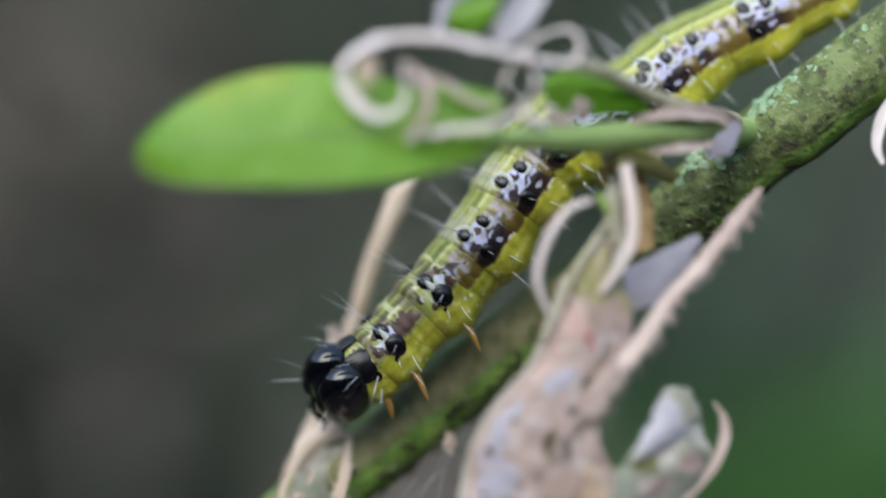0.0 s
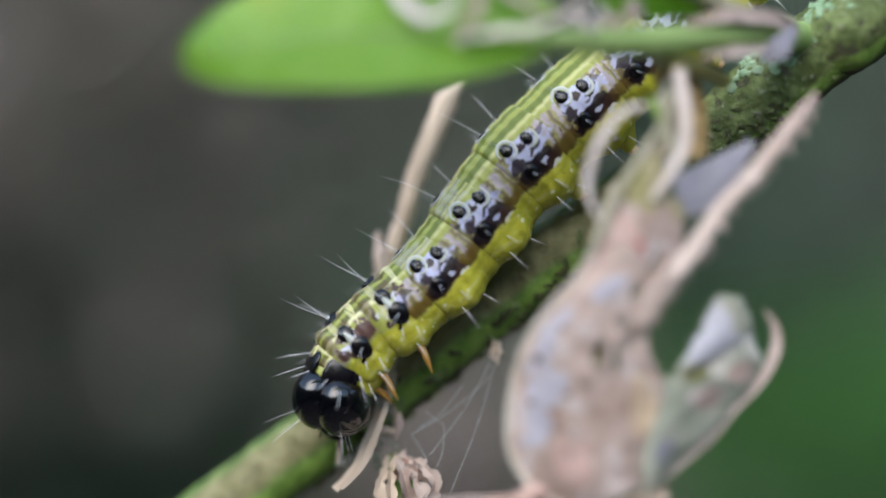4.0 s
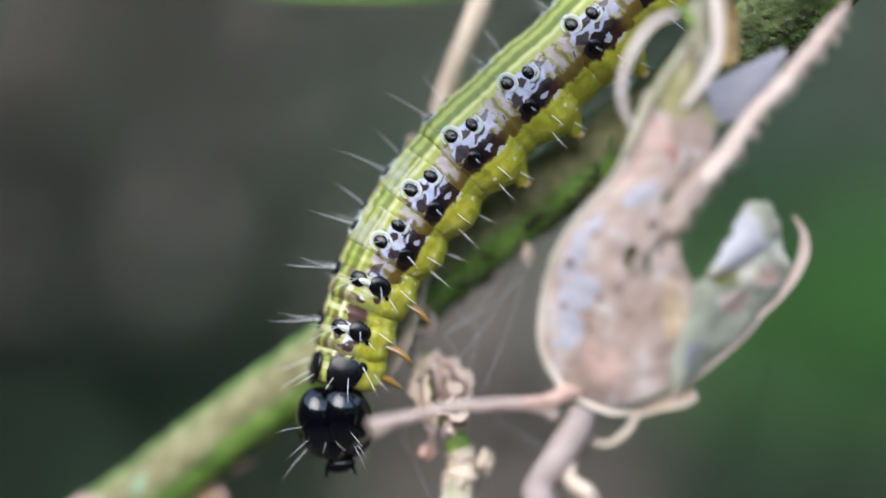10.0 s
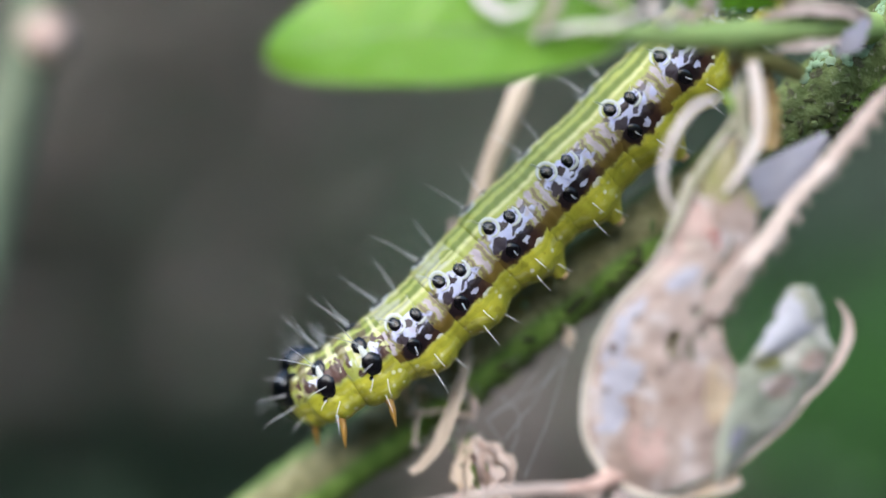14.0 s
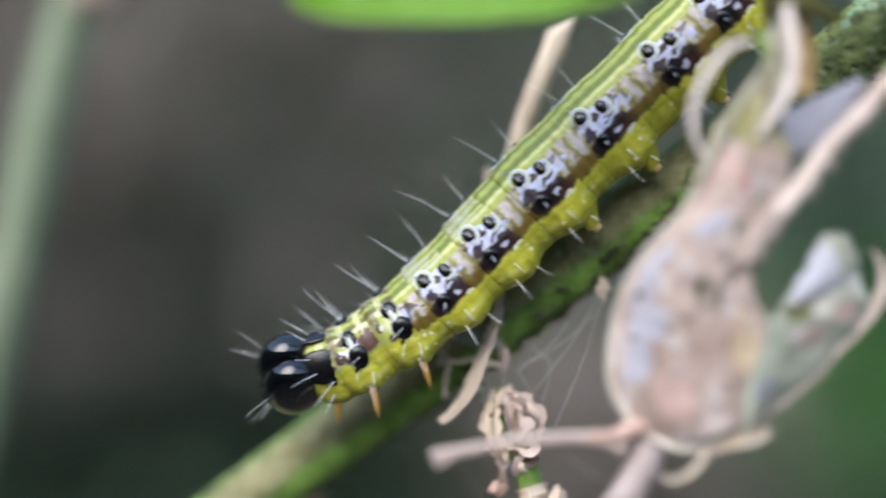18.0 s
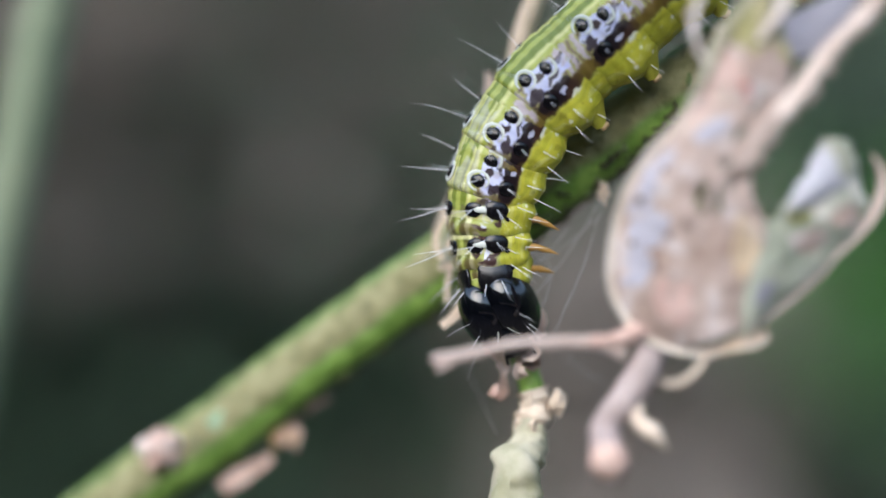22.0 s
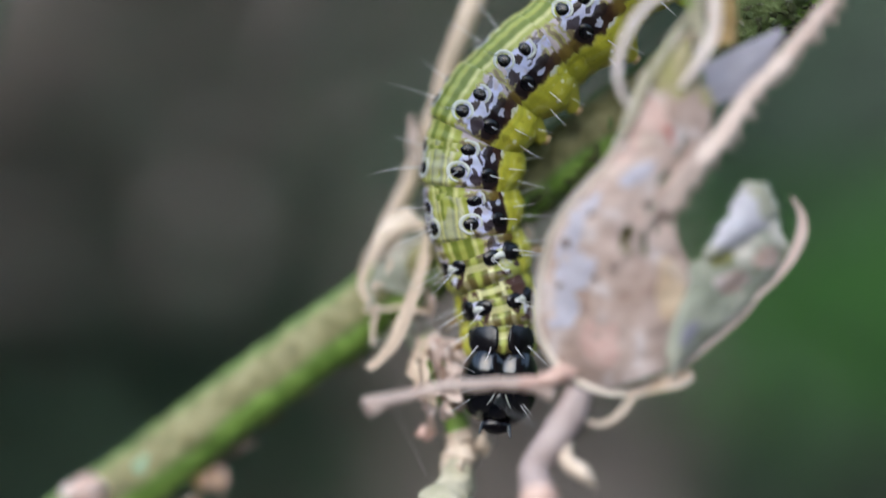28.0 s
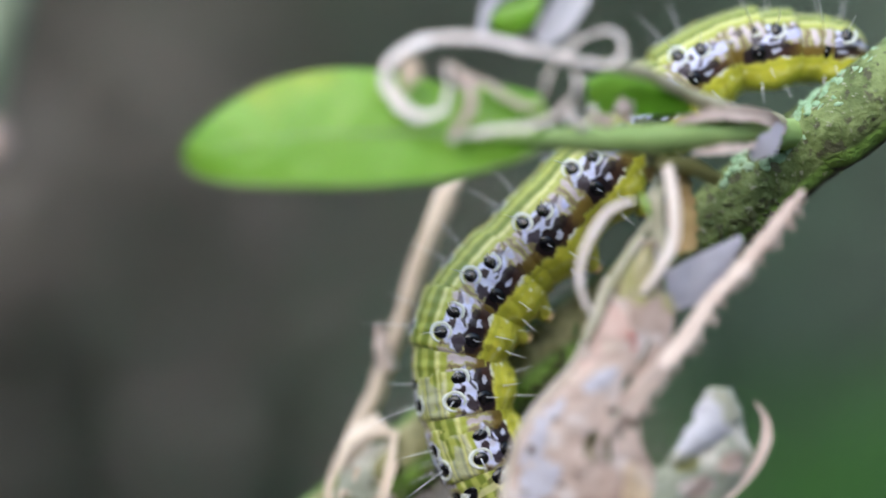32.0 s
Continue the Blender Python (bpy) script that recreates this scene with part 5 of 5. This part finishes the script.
def leg(parent, r, side, s, length, mat, foot):
    """A jointed amber leg of the front rings, or a fleshy proleg with its foot pad."""
    a, out = around(r, (124 if foot else 112) * side, s, 0.98)
    d = (out + Vector((0.1, 0, -0.7 if foot else -0.35))).normalized()
    if foot:
        part("proleg", tube([a, a + d * length * 0.5, a + d * length + Vector((0.12, 0, -0.05))], [0.8, 0.42, 0.2], 10, 11, 0.05), mat, parent)
        part("foot", blob(a + d * (length + 0.08), (0.22, 0.2, 0.17), 2, 0.25, s), FOOT, parent, "pinkish foot pad")
        return
    knee = a + d * length * 0.42
    shin = knee + (d + Vector((0.35, 0, -0.25))).normalized() * length * 0.36
    tip = shin + (d + Vector((0.55, 0, -0.75))).normalized() * length * 0.26
    part("leg", tube([a - d * 0.15, a + d * length * 0.22, knee, knee.lerp(shin, 0.4), shin, tip], [0.28, 0.19, 0.13, 0.14, 0.08, 0.02], 20, 9, 0.03), mat, parent, "amber jointed leg")


def caterpillar():
    top = thing("caterpillar", "yellow green caterpillar with black white stripes on the branch", "caterpillar", at=(0, 0, 0))
    rng = random.Random(21)
    made = []
    for i, kind in enumerate(KINDS):
        r, length = RADIUS[i], LENGTH[i]
        if kind == "head":
            bm = blob((0.0, 0.50, 0.0), (1.25, 1.08, 1.68), 4, 0.0)
            blob((0.0, -0.50, 0.0), (1.25, 1.08, 1.68), 4, 0.0, 0, bm)
            seg = part("head", bm, HEAD, top, "glossy black two-lobed head")
            part("face", blob((0.75, 0, -0.6), (0.55, 0.5, 0.8), 3, 0.05), HEAD, seg)
            part("mouth", blob((0.9, 0, -1.45), (0.4, 0.6, 0.35), 2, 0.2), WART, seg, "dark mouth parts")
            for sgn in (-1, 1):
                part("face_line", tube([(0.92, 0.05 * sgn, 0.5), (1.2, 0.24 * sgn, -0.05), (1.2, 0.46 * sgn, -0.5)], [0.012, 0.026, 0.014], 12, 6), RING, seg, "white facial line")
                for k in range(3):
                    a = rng.uniform(-0.6, 0.8)
                    o = Vector((math.cos(a) * 0.8, sgn * rng.uniform(0.4, 0.9), math.sin(a)))
                    bristle(seg, Vector((o.x * 1.25, o.y * 1.1 + 0.35 * sgn, o.z * 1.3)), o, rng.uniform(0.9, 1.9), 0.012)
                part("jaw_feeler", tube([(0.95, 0.5 * sgn, -1.35), (1.3, 0.62 * sgn, -1.75)], [0.1, 0.04], 6, 6), HEAD, seg)
        else:
            seg = part(kind, barrel(r, length, 3 if i < 4 else 5, i == 13), BODY_FRONT if i < 4 else BODY_MID if i < 6 else BODY, top)
            for sgn in (-1, 1):
                if i == 1:
                    at, out = around(r, 36 * sgn, 0.42, 0.93)
                    part("neck_shield", blob(at, (0.74, 0.70, 0.17), 3, 0.12, i, turn=out.to_track_quat("Z", "Y").to_matrix()), WART, seg, "black neck shield plate")
                    wart(seg, r, 66 * sgn, 0.1, 0.25, 0, 1.5, 0.6)
                    wart(seg, r, 90 * sgn, 0.2, 0.16, 0, 1.1, 0.7)
                    bristle(seg, around(r, 20 * sgn, 0.7)[0], around(r, 20 * sgn, 0)[1] + Vector((0.8, 0, 0)), 1.3, 0.02)
                    bristle(seg, around(r, 45 * sgn, 0.6)[0], around(r, 45 * sgn, 0)[1] + Vector((0.9, 0, 0)), 1.6, 0.02)
                    leg(seg, r, sgn, 0.3, 1.2, AMBER, 0)
                elif i < 4:
                    wart(seg, r, 26 * sgn, 0.05, 0.34, 0, 2.6, 0.4)
                    wart(seg, r, 59 * sgn, 0.0, 0.44, 0, 1.5, 0.3)
                    bar, out = around(r, 41 * sgn, 0.05, 1.01)
                    part("white_bar", blob(bar, (0.46, 0.15, 0.09), 2, 0.25, i, turn=out.to_track_quat("Z", "X").to_matrix()), RING, seg, "white bar between warts")
                    wart(seg, r, 78 * sgn, 0.3, 0.15, 0, 0.9)
                    wart(seg, r, 88 * sgn, -0.2, 0.19, 0, 1.4, 0.2)
                    wart(seg, r, 104 * sgn, 0.2, 0.12, 0, 1.2, 0.1)
                    bristle(seg, around(r, 25 * sgn, 0.1)[0], around(r, 15 * sgn, 0)[1] + Vector((0.1, 0, 0)), 2.0)
                    leg(seg, r, sgn, 0.2, 1.45, AMBER, 0)
                else:
                    wart(seg, r, 29 * sgn, 0.55, 0.28, 310, 2.1 if i < 7 else 1.7, 0.25)
                    wart(seg, r, 37 * sgn, -0.35, 0.27, 150, 1.5, -0.1)
                    wart(seg, r, 68 * sgn, 0.5, 0.32, 0, 1.2, 0.1)
                    bristle(seg, around(r, 90 * sgn, 0.1)[0], around(r, 95 * sgn, 0)[1], 1.2)
                    bristle(seg, around(r, 106 * sgn, 0.5, 1.1)[0], around(r, 108 * sgn, 0)[1] + Vector((0.1, 0, 0)), 1.3)
                    bristle(seg, around(r, 116 * sgn, -0.4, 1.1)[0], around(r, 116 * sgn, 0)[1] + Vector((-0.2, 0, 0)), 1.0)
                    if i in (6, 7, 8, 9):
                        leg(seg, r, sgn, -0.35, 0.72, YELLOW, 1)
        made.append(seg)
    # soft skin between the rings, which shows as the body stretches
    for i in range(1, 13):
        r = (RADIUS[i] + RADIUS[i + 1]) / 2 * 0.97
        made.append(part("fold_ring", barrel(r, 2.1 if i < 4 else 2.4 if i < 7 else 2.8, 5, False, 0.06), FOLD_FRONT if i < 3 else FOLD, top))
    return made


CATERPILLAR = caterpillar()


# ---- movement ----
# the middle line of the body at one moment, in millimetres: head, second thorax ring, first, third and fifth belly ring,
# then how far the back is turned to the viewer at the front and in the middle, and how far the face is turned to the viewer, in degrees
BODY_LINE = []


def body_at(t, head, chest, waist, middle, rear, front_turn, mid_turn, nod=12):
    BODY_LINE.append((t, (head, chest, waist, middle, rear), (front_turn, mid_turn, nod)))


body_at(0, (-1.07, 0.00, 3.02), (1.13, 0.00, 4.59), (5.04, 0.00, 8.71), (7.90, 0.00, 12.71), (10.48, 0.00, 13.81), 38, 32, 12)
body_at(0.5, (-1.21, 0.00, 3.54), (1.03, 0.00, 4.23), (5.08, 0.00, 8.37), (9.11, 0.00, 12.69), (10.42, 0.00, 13.89), 37, 29, 12)
body_at(1, (-1.66, 0.00, 2.57), (0.66, 0.00, 3.71), (4.36, 0.00, 7.88), (7.30, 0.00, 11.64), (10.37, 0.00, 13.84), 38, 28, 12)
body_at(1.5, (-1.78, 0.00, 2.98), (-0.08, 0.00, 3.00), (2.68, 0.00, 6.56), (5.38, 0.00, 10.28), (10.23, 0.00, 13.36), 38, 30, 12)
body_at(2, (-2.58, 0.00, 2.37), (-1.54, 0.00, 2.48), (1.80, 0.00, 5.14), (5.00, 0.00, 9.17), (9.99, 0.00, 13.40), 40, 31, 12)
body_at(2.5, (-3.61, 0.00, 1.36), (-2.19, 0.00, 2.49), (1.33, 0.00, 4.97), (4.95, 0.00, 8.94), (9.63, 0.00, 12.69), 39, 33, 12)
body_at(3, (-3.66, 0.00, 0.34), (-2.20, 0.00, 1.60), (1.20, 0.00, 4.46), (4.83, 0.00, 8.66), (9.86, 0.00, 12.54), 40, 32, 12)
body_at(3.5, (-3.41, 0.00, -0.54), (-2.10, 0.00, 1.22), (1.24, 0.00, 4.11), (4.76, 0.00, 8.47), (9.57, 0.00, 12.37), 41, 31, 12)
body_at(5.5, (-2.77, 0.00, -4.12), (-2.26, 0.00, -0.46), (0.32, 0.00, 2.87), (3.88, 0.00, 7.19), (6.91, 0.00, 11.29), 39, 42, 12)
body_at(6, (-2.93, -0.30, -4.80), (-2.79, 0.00, -0.84), (-0.59, 0.00, 2.92), (2.23, 0.00, 6.68), (6.49, 0.00, 10.37), 39, 44, 40)
body_at(6.5, (-2.65, -0.30, -4.42), (-3.12, 0.00, -1.31), (-1.46, 0.00, 2.60), (1.43, 0.00, 6.05), (6.15, 0.00, 9.74), 39, 46, 41)
body_at(7, (-2.66, -0.30, -5.00), (-3.44, 0.00, -1.43), (-1.85, 0.00, 2.40), (1.18, 0.00, 5.65), (5.99, 0.00, 9.69), 41, 48, 42)
body_at(7.5, (-2.44, -0.35, -4.60), (-3.26, 0.00, -1.58), (-1.83, 0.00, 2.18), (1.23, 0.00, 5.42), (6.04, 0.00, 9.64), 42, 48, 48)
body_at(8, (-1.51, -0.40, -4.09), (-2.88, 0.00, -1.34), (-1.82, 0.00, 2.24), (1.17, 0.00, 5.47), (6.01, 0.00, 9.71), 43, 49, 55)
body_at(8.5, (-1.56, -0.40, -4.32), (-2.78, 0.00, -1.41), (-1.83, 0.00, 2.13), (1.11, 0.00, 5.41), (5.97, 0.00, 9.67), 43, 47, 55)
body_at(9, (-2.34, -0.40, -4.56), (-2.93, 0.00, -1.65), (-1.90, 0.00, 1.89), (1.06, 0.00, 5.24), (5.97, 0.00, 9.50), 42, 47, 55)
body_at(9.5, (-3.23, -0.35, -6.00), (-3.20, 0.00, -2.26), (-1.93, 0.00, 1.51), (1.10, 0.00, 5.06), (5.91, 0.00, 9.43), 40, 46, 52)
body_at(10, (-4.41, -0.30, -6.21), (-3.61, 0.00, -2.48), (-1.89, 0.00, 1.33), (1.20, 0.00, 5.07), (6.01, 0.00, 9.49), 39, 47, 48)
body_at(10.5, (-4.85, -0.25, -6.27), (-3.72, 0.00, -2.66), (-1.94, 0.00, 1.23), (1.14, 0.00, 5.02), (5.96, 0.00, 9.47), 38, 46, 42)
body_at(11, (-5.66, -0.20, -5.47), (-4.15, 0.00, -2.71), (-2.12, 0.00, 1.08), (1.13, 0.00, 4.93), (5.99, 0.00, 9.45), 36, 44, 35)
body_at(11.5, (-6.13, 0.50, -4.92), (-4.63, 0.00, -2.71), (-2.20, 0.00, 0.99), (1.13, 0.00, 4.94), (6.02, 0.00, 9.37), 35, 42, 24)
body_at(12, (-6.68, 1.20, -4.19), (-4.84, 0.00, -2.51), (-2.21, 0.00, 0.93), (1.17, 0.00, 4.92), (5.98, 0.00, 9.40), 34, 41, 12)
body_at(12.5, (-7.18, 1.40, -3.24), (-5.04, 0.00, -2.05), (-2.25, 0.00, 1.05), (1.19, 0.00, 5.01), (5.92, 0.00, 9.55), 32, 40, 12)
body_at(13, (-6.85, 1.60, -2.46), (-5.37, 0.00, -1.76), (-2.38, 0.00, 0.94), (1.20, 0.00, 4.91), (5.99, 0.00, 9.55), 31, 39, 12)
body_at(13.5, (-7.25, 1.60, -1.28), (-5.88, 0.00, -1.39), (-2.70, 0.00, 0.96), (1.03, 0.00, 4.79), (5.93, 0.00, 9.47), 31, 39, 12)
body_at(14, (-7.26, 1.60, -1.34), (-6.08, 0.00, -1.10), (-2.83, 0.00, 0.97), (1.04, 0.00, 4.78), (5.92, 0.00, 9.49), 32, 38, 12)
body_at(14.5, (-7.91, 1.60, -1.89), (-6.18, 0.00, -1.34), (-2.93, 0.00, 0.87), (1.02, 0.00, 4.68), (5.95, 0.00, 9.47), 32, 39, 12)
body_at(16.5, (-7.73, 1.20, -1.72), (-6.06, 0.00, -1.74), (-2.78, 0.00, 0.73), (1.11, 0.00, 4.64), (6.14, 0.00, 9.74), 33, 36, 12)
body_at(17, (-8.08, 0.40, -2.69), (-6.19, 0.00, -1.97), (-2.78, 0.00, 0.60), (1.04, 0.00, 4.52), (6.08, 0.00, 9.60), 35, 36, 12)
body_at(17.5, (-8.41, 0.20, -3.12), (-6.15, 0.00, -1.98), (-2.79, 0.00, 0.76), (0.97, 0.00, 4.67), (6.01, 0.00, 9.80), 37, 36, 12)
body_at(18, (-9.08, 0.00, -3.02), (-6.27, 0.00, -2.09), (-2.74, 0.00, 0.58), (1.01, 0.00, 4.58), (6.05, 0.00, 9.66), 39, 36, 12)
body_at(18.5, (-8.12, 0.00, -4.04), (-5.91, 0.00, -2.33), (-2.69, 0.00, 0.61), (0.98, 0.00, 4.56), (5.94, 0.00, 9.60), 40, 38, 12)
body_at(19, (-6.15, 0.00, -5.58), (-5.04, 0.00, -2.92), (-2.47, 0.00, 0.59), (1.04, 0.00, 4.57), (5.93, 0.00, 9.68), 39, 41, 12)
body_at(19.5, (-5.31, 0.00, -6.30), (-4.49, 0.00, -3.30), (-2.26, 0.00, 0.56), (1.15, 0.00, 4.59), (5.99, 0.00, 9.73), 39, 45, 18)
body_at(20, (-5.21, 0.00, -6.64), (-3.86, 0.00, -3.57), (-2.04, 0.00, 0.44), (0.97, 0.00, 4.53), (5.83, 0.00, 9.64), 41, 45, 25)
body_at(20.5, (-4.16, 0.00, -6.90), (-3.20, 0.00, -3.38), (-1.62, 0.00, 0.53), (1.06, 0.00, 4.64), (5.94, 0.00, 9.59), 41, 45, 28)
body_at(21, (-3.37, 0.00, -6.48), (-2.82, 0.00, -2.95), (-1.50, 0.00, 0.71), (1.04, 0.00, 4.67), (5.81, 0.00, 9.51), 41, 46, 30)
body_at(21.5, (-1.53, -0.15, -4.85), (-1.69, 0.00, -1.89), (-1.15, 0.00, 1.19), (1.16, 0.00, 4.77), (6.03, 0.00, 9.41), 42, 45, 38)
body_at(22, (-0.66, -0.30, -4.17), (-1.13, 0.00, -1.54), (-0.90, 0.00, 1.37), (1.24, 0.00, 4.79), (6.07, 0.00, 9.31), 44, 45, 45)
body_at(22.5, (0.57, -0.40, -4.01), (-0.83, 0.00, -1.34), (-0.77, 0.00, 1.62), (1.31, 0.00, 4.85), (6.12, 0.00, 9.48), 54, 48, 48)
body_at(23, (2.04, -0.50, -3.80), (-0.68, 0.00, -1.22), (-0.79, 0.00, 1.96), (1.19, 0.00, 4.97), (5.87, 0.00, 9.57), 62, 51, 50)
body_at(23.5, (2.21, -0.55, -5.47), (0.28, 0.00, -1.48), (-0.23, 0.00, 1.91), (1.36, 0.00, 4.87), (5.86, 0.00, 9.33), 73, 52, 55)
body_at(24, (3.12, -0.60, -6.34), (2.24, 0.00, -2.35), (-0.02, 0.00, 1.97), (1.53, 0.00, 5.27), (5.74, 0.00, 9.56), 84, 60, 60)
body_at(24.5, (3.32, -0.60, -6.68), (2.80, 0.00, -2.88), (0.64, 0.00, 1.75), (1.52, 0.00, 5.31), (5.64, 0.00, 9.43), 87, 57, 60)
body_at(26.5, (1.83, -0.60, -5.29), (2.35, 0.00, -2.29), (1.07, 0.00, 1.48), (1.74, 0.00, 5.36), (5.63, 0.00, 9.19), 93, 58, 62)
body_at(27, (1.93, -0.60, -5.45), (2.15, 0.00, -2.15), (1.04, 0.00, 1.57), (1.67, 0.00, 5.45), (5.57, 0.00, 9.27), 91, 59, 62)
body_at(27.5, (2.10, -0.60, -5.30), (2.43, 0.00, -2.35), (1.01, 0.00, 1.43), (1.52, 0.00, 5.53), (5.49, 0.00, 9.34), 92, 58, 62)
body_at(28, (2.27, -0.60, -5.43), (2.23, 0.00, -2.24), (1.08, 0.00, 1.56), (1.72, 0.00, 5.54), (5.70, 0.00, 9.33), 91, 59, 62)
body_at(28.5, (1.92, -0.60, -5.65), (1.71, 0.00, -2.40), (0.76, 0.00, 1.52), (1.59, 0.00, 5.61), (5.70, 0.00, 9.46), 91, 58, 61)
body_at(29, (2.76, -0.60, -6.21), (2.41, 0.00, -2.79), (1.13, 0.00, 1.05), (1.67, 0.00, 5.34), (5.59, 0.00, 9.31), 91, 59, 60)
body_at(29.5, (3.21, -0.60, -6.60), (2.99, 0.00, -3.09), (1.17, 0.00, 0.99), (1.72, 0.00, 5.25), (5.61, 0.00, 9.33), 92, 60, 60)
body_at(30, (3.07, -0.60, -7.28), (3.46, 0.00, -3.33), (1.41, 0.00, 0.89), (1.76, 0.00, 5.20), (5.62, 0.00, 9.33), 89, 62, 60)
body_at(30.5, (2.63, -0.60, -8.18), (3.71, 0.00, -3.90), (1.63, 0.00, 0.70), (1.82, 0.00, 5.13), (5.60, 0.00, 9.28), 89, 62, 60)
body_at(31, (6.02, -0.60, -7.69), (4.13, 0.00, -3.65), (1.67, 0.00, 0.70), (1.97, 0.00, 5.09), (5.67, 0.00, 9.29), 87, 64, 60)
body_at(31.5, (5.22, -0.60, -6.89), (4.11, 0.00, -2.61), (2.25, 0.00, 0.73), (1.99, 0.00, 5.15), (5.51, 0.00, 9.17), 90, 59, 60)
body_at(32, (5.58, -0.60, -5.94), (4.14, 0.00, -2.09), (2.65, 0.00, 0.42), (2.19, 0.00, 5.20), (5.56, 0.00, 9.14), 88, 61, 60)
TAIL_FIRST = ((13.44, -0.30, 16.12), (16.37, -0.60, 17.59), (19.33, -0.80, 18.97))
TAIL_LAST = ((11.91, -0.30, 15.75), (14.76, -0.60, 16.58), (17.52, -0.80, 16.48))


def motions():
    order = (0, 2, 4, 6, 8, 11, 12, 13)
    rows = [[] for _ in CATERPILLAR]
    for t, five, (front_turn, mid_turn, nod) in BODY_LINE:
        drawn = min(max((t - 3) / 6, 0), 1)
        nodes = np.array(list(five) + [Vector(a).lerp(Vector(b), drawn) for a, b in zip(TAIL_FIRST, TAIL_LAST)], float)
        # evenly numbered curve through the unevenly numbered rings
        fine = np.array(curve(nodes, 281))
        where = np.interp([0, 1.3] + list(range(2, 14)), order, np.arange(len(order)) / (len(order) - 1) * 280)
        mids = [(where[i] + where[i + 1]) / 2 for i in range(1, 13)]
        c = [Vector([np.interp(w, np.arange(281), fine[:, k]) for k in range(3)]) for w in list(where) + mids]
        for i in range(26):
            # rings take their way from their neighbours; folds lie half way between two rings
            ring = i if i < 14 else i - 12.5
            ahead, behind = (c[max(i - 1, 0)], c[min(i + 1, 13)]) if i < 14 else (c[i - 13], c[i - 12])
            f = (ahead - behind).normalized()
            phi = radians(np.interp(ring, (0, 2, 4, 6, 13), (min(front_turn + 30, 95), front_turn, mid_turn, 37, 34)))
            side = Vector((f.z, 0, -f.x)).normalized()
            view = side.cross(f).normalized()
            z = (side * math.cos(phi) + view * math.sin(phi)).normalized()
            y = z.cross(f).normalized()
            m = Matrix((f, y, z)).transposed().to_4x4()
            if i == 0:
                m = Matrix.Rotation(radians(nod), 4, f.cross(view)) @ m
            rows[i].append((t, Matrix.Translation(c[i] * 0.001) @ m))
    for ob, r in zip(CATERPILLAR, rows):
        walk(ob, r)


motions()
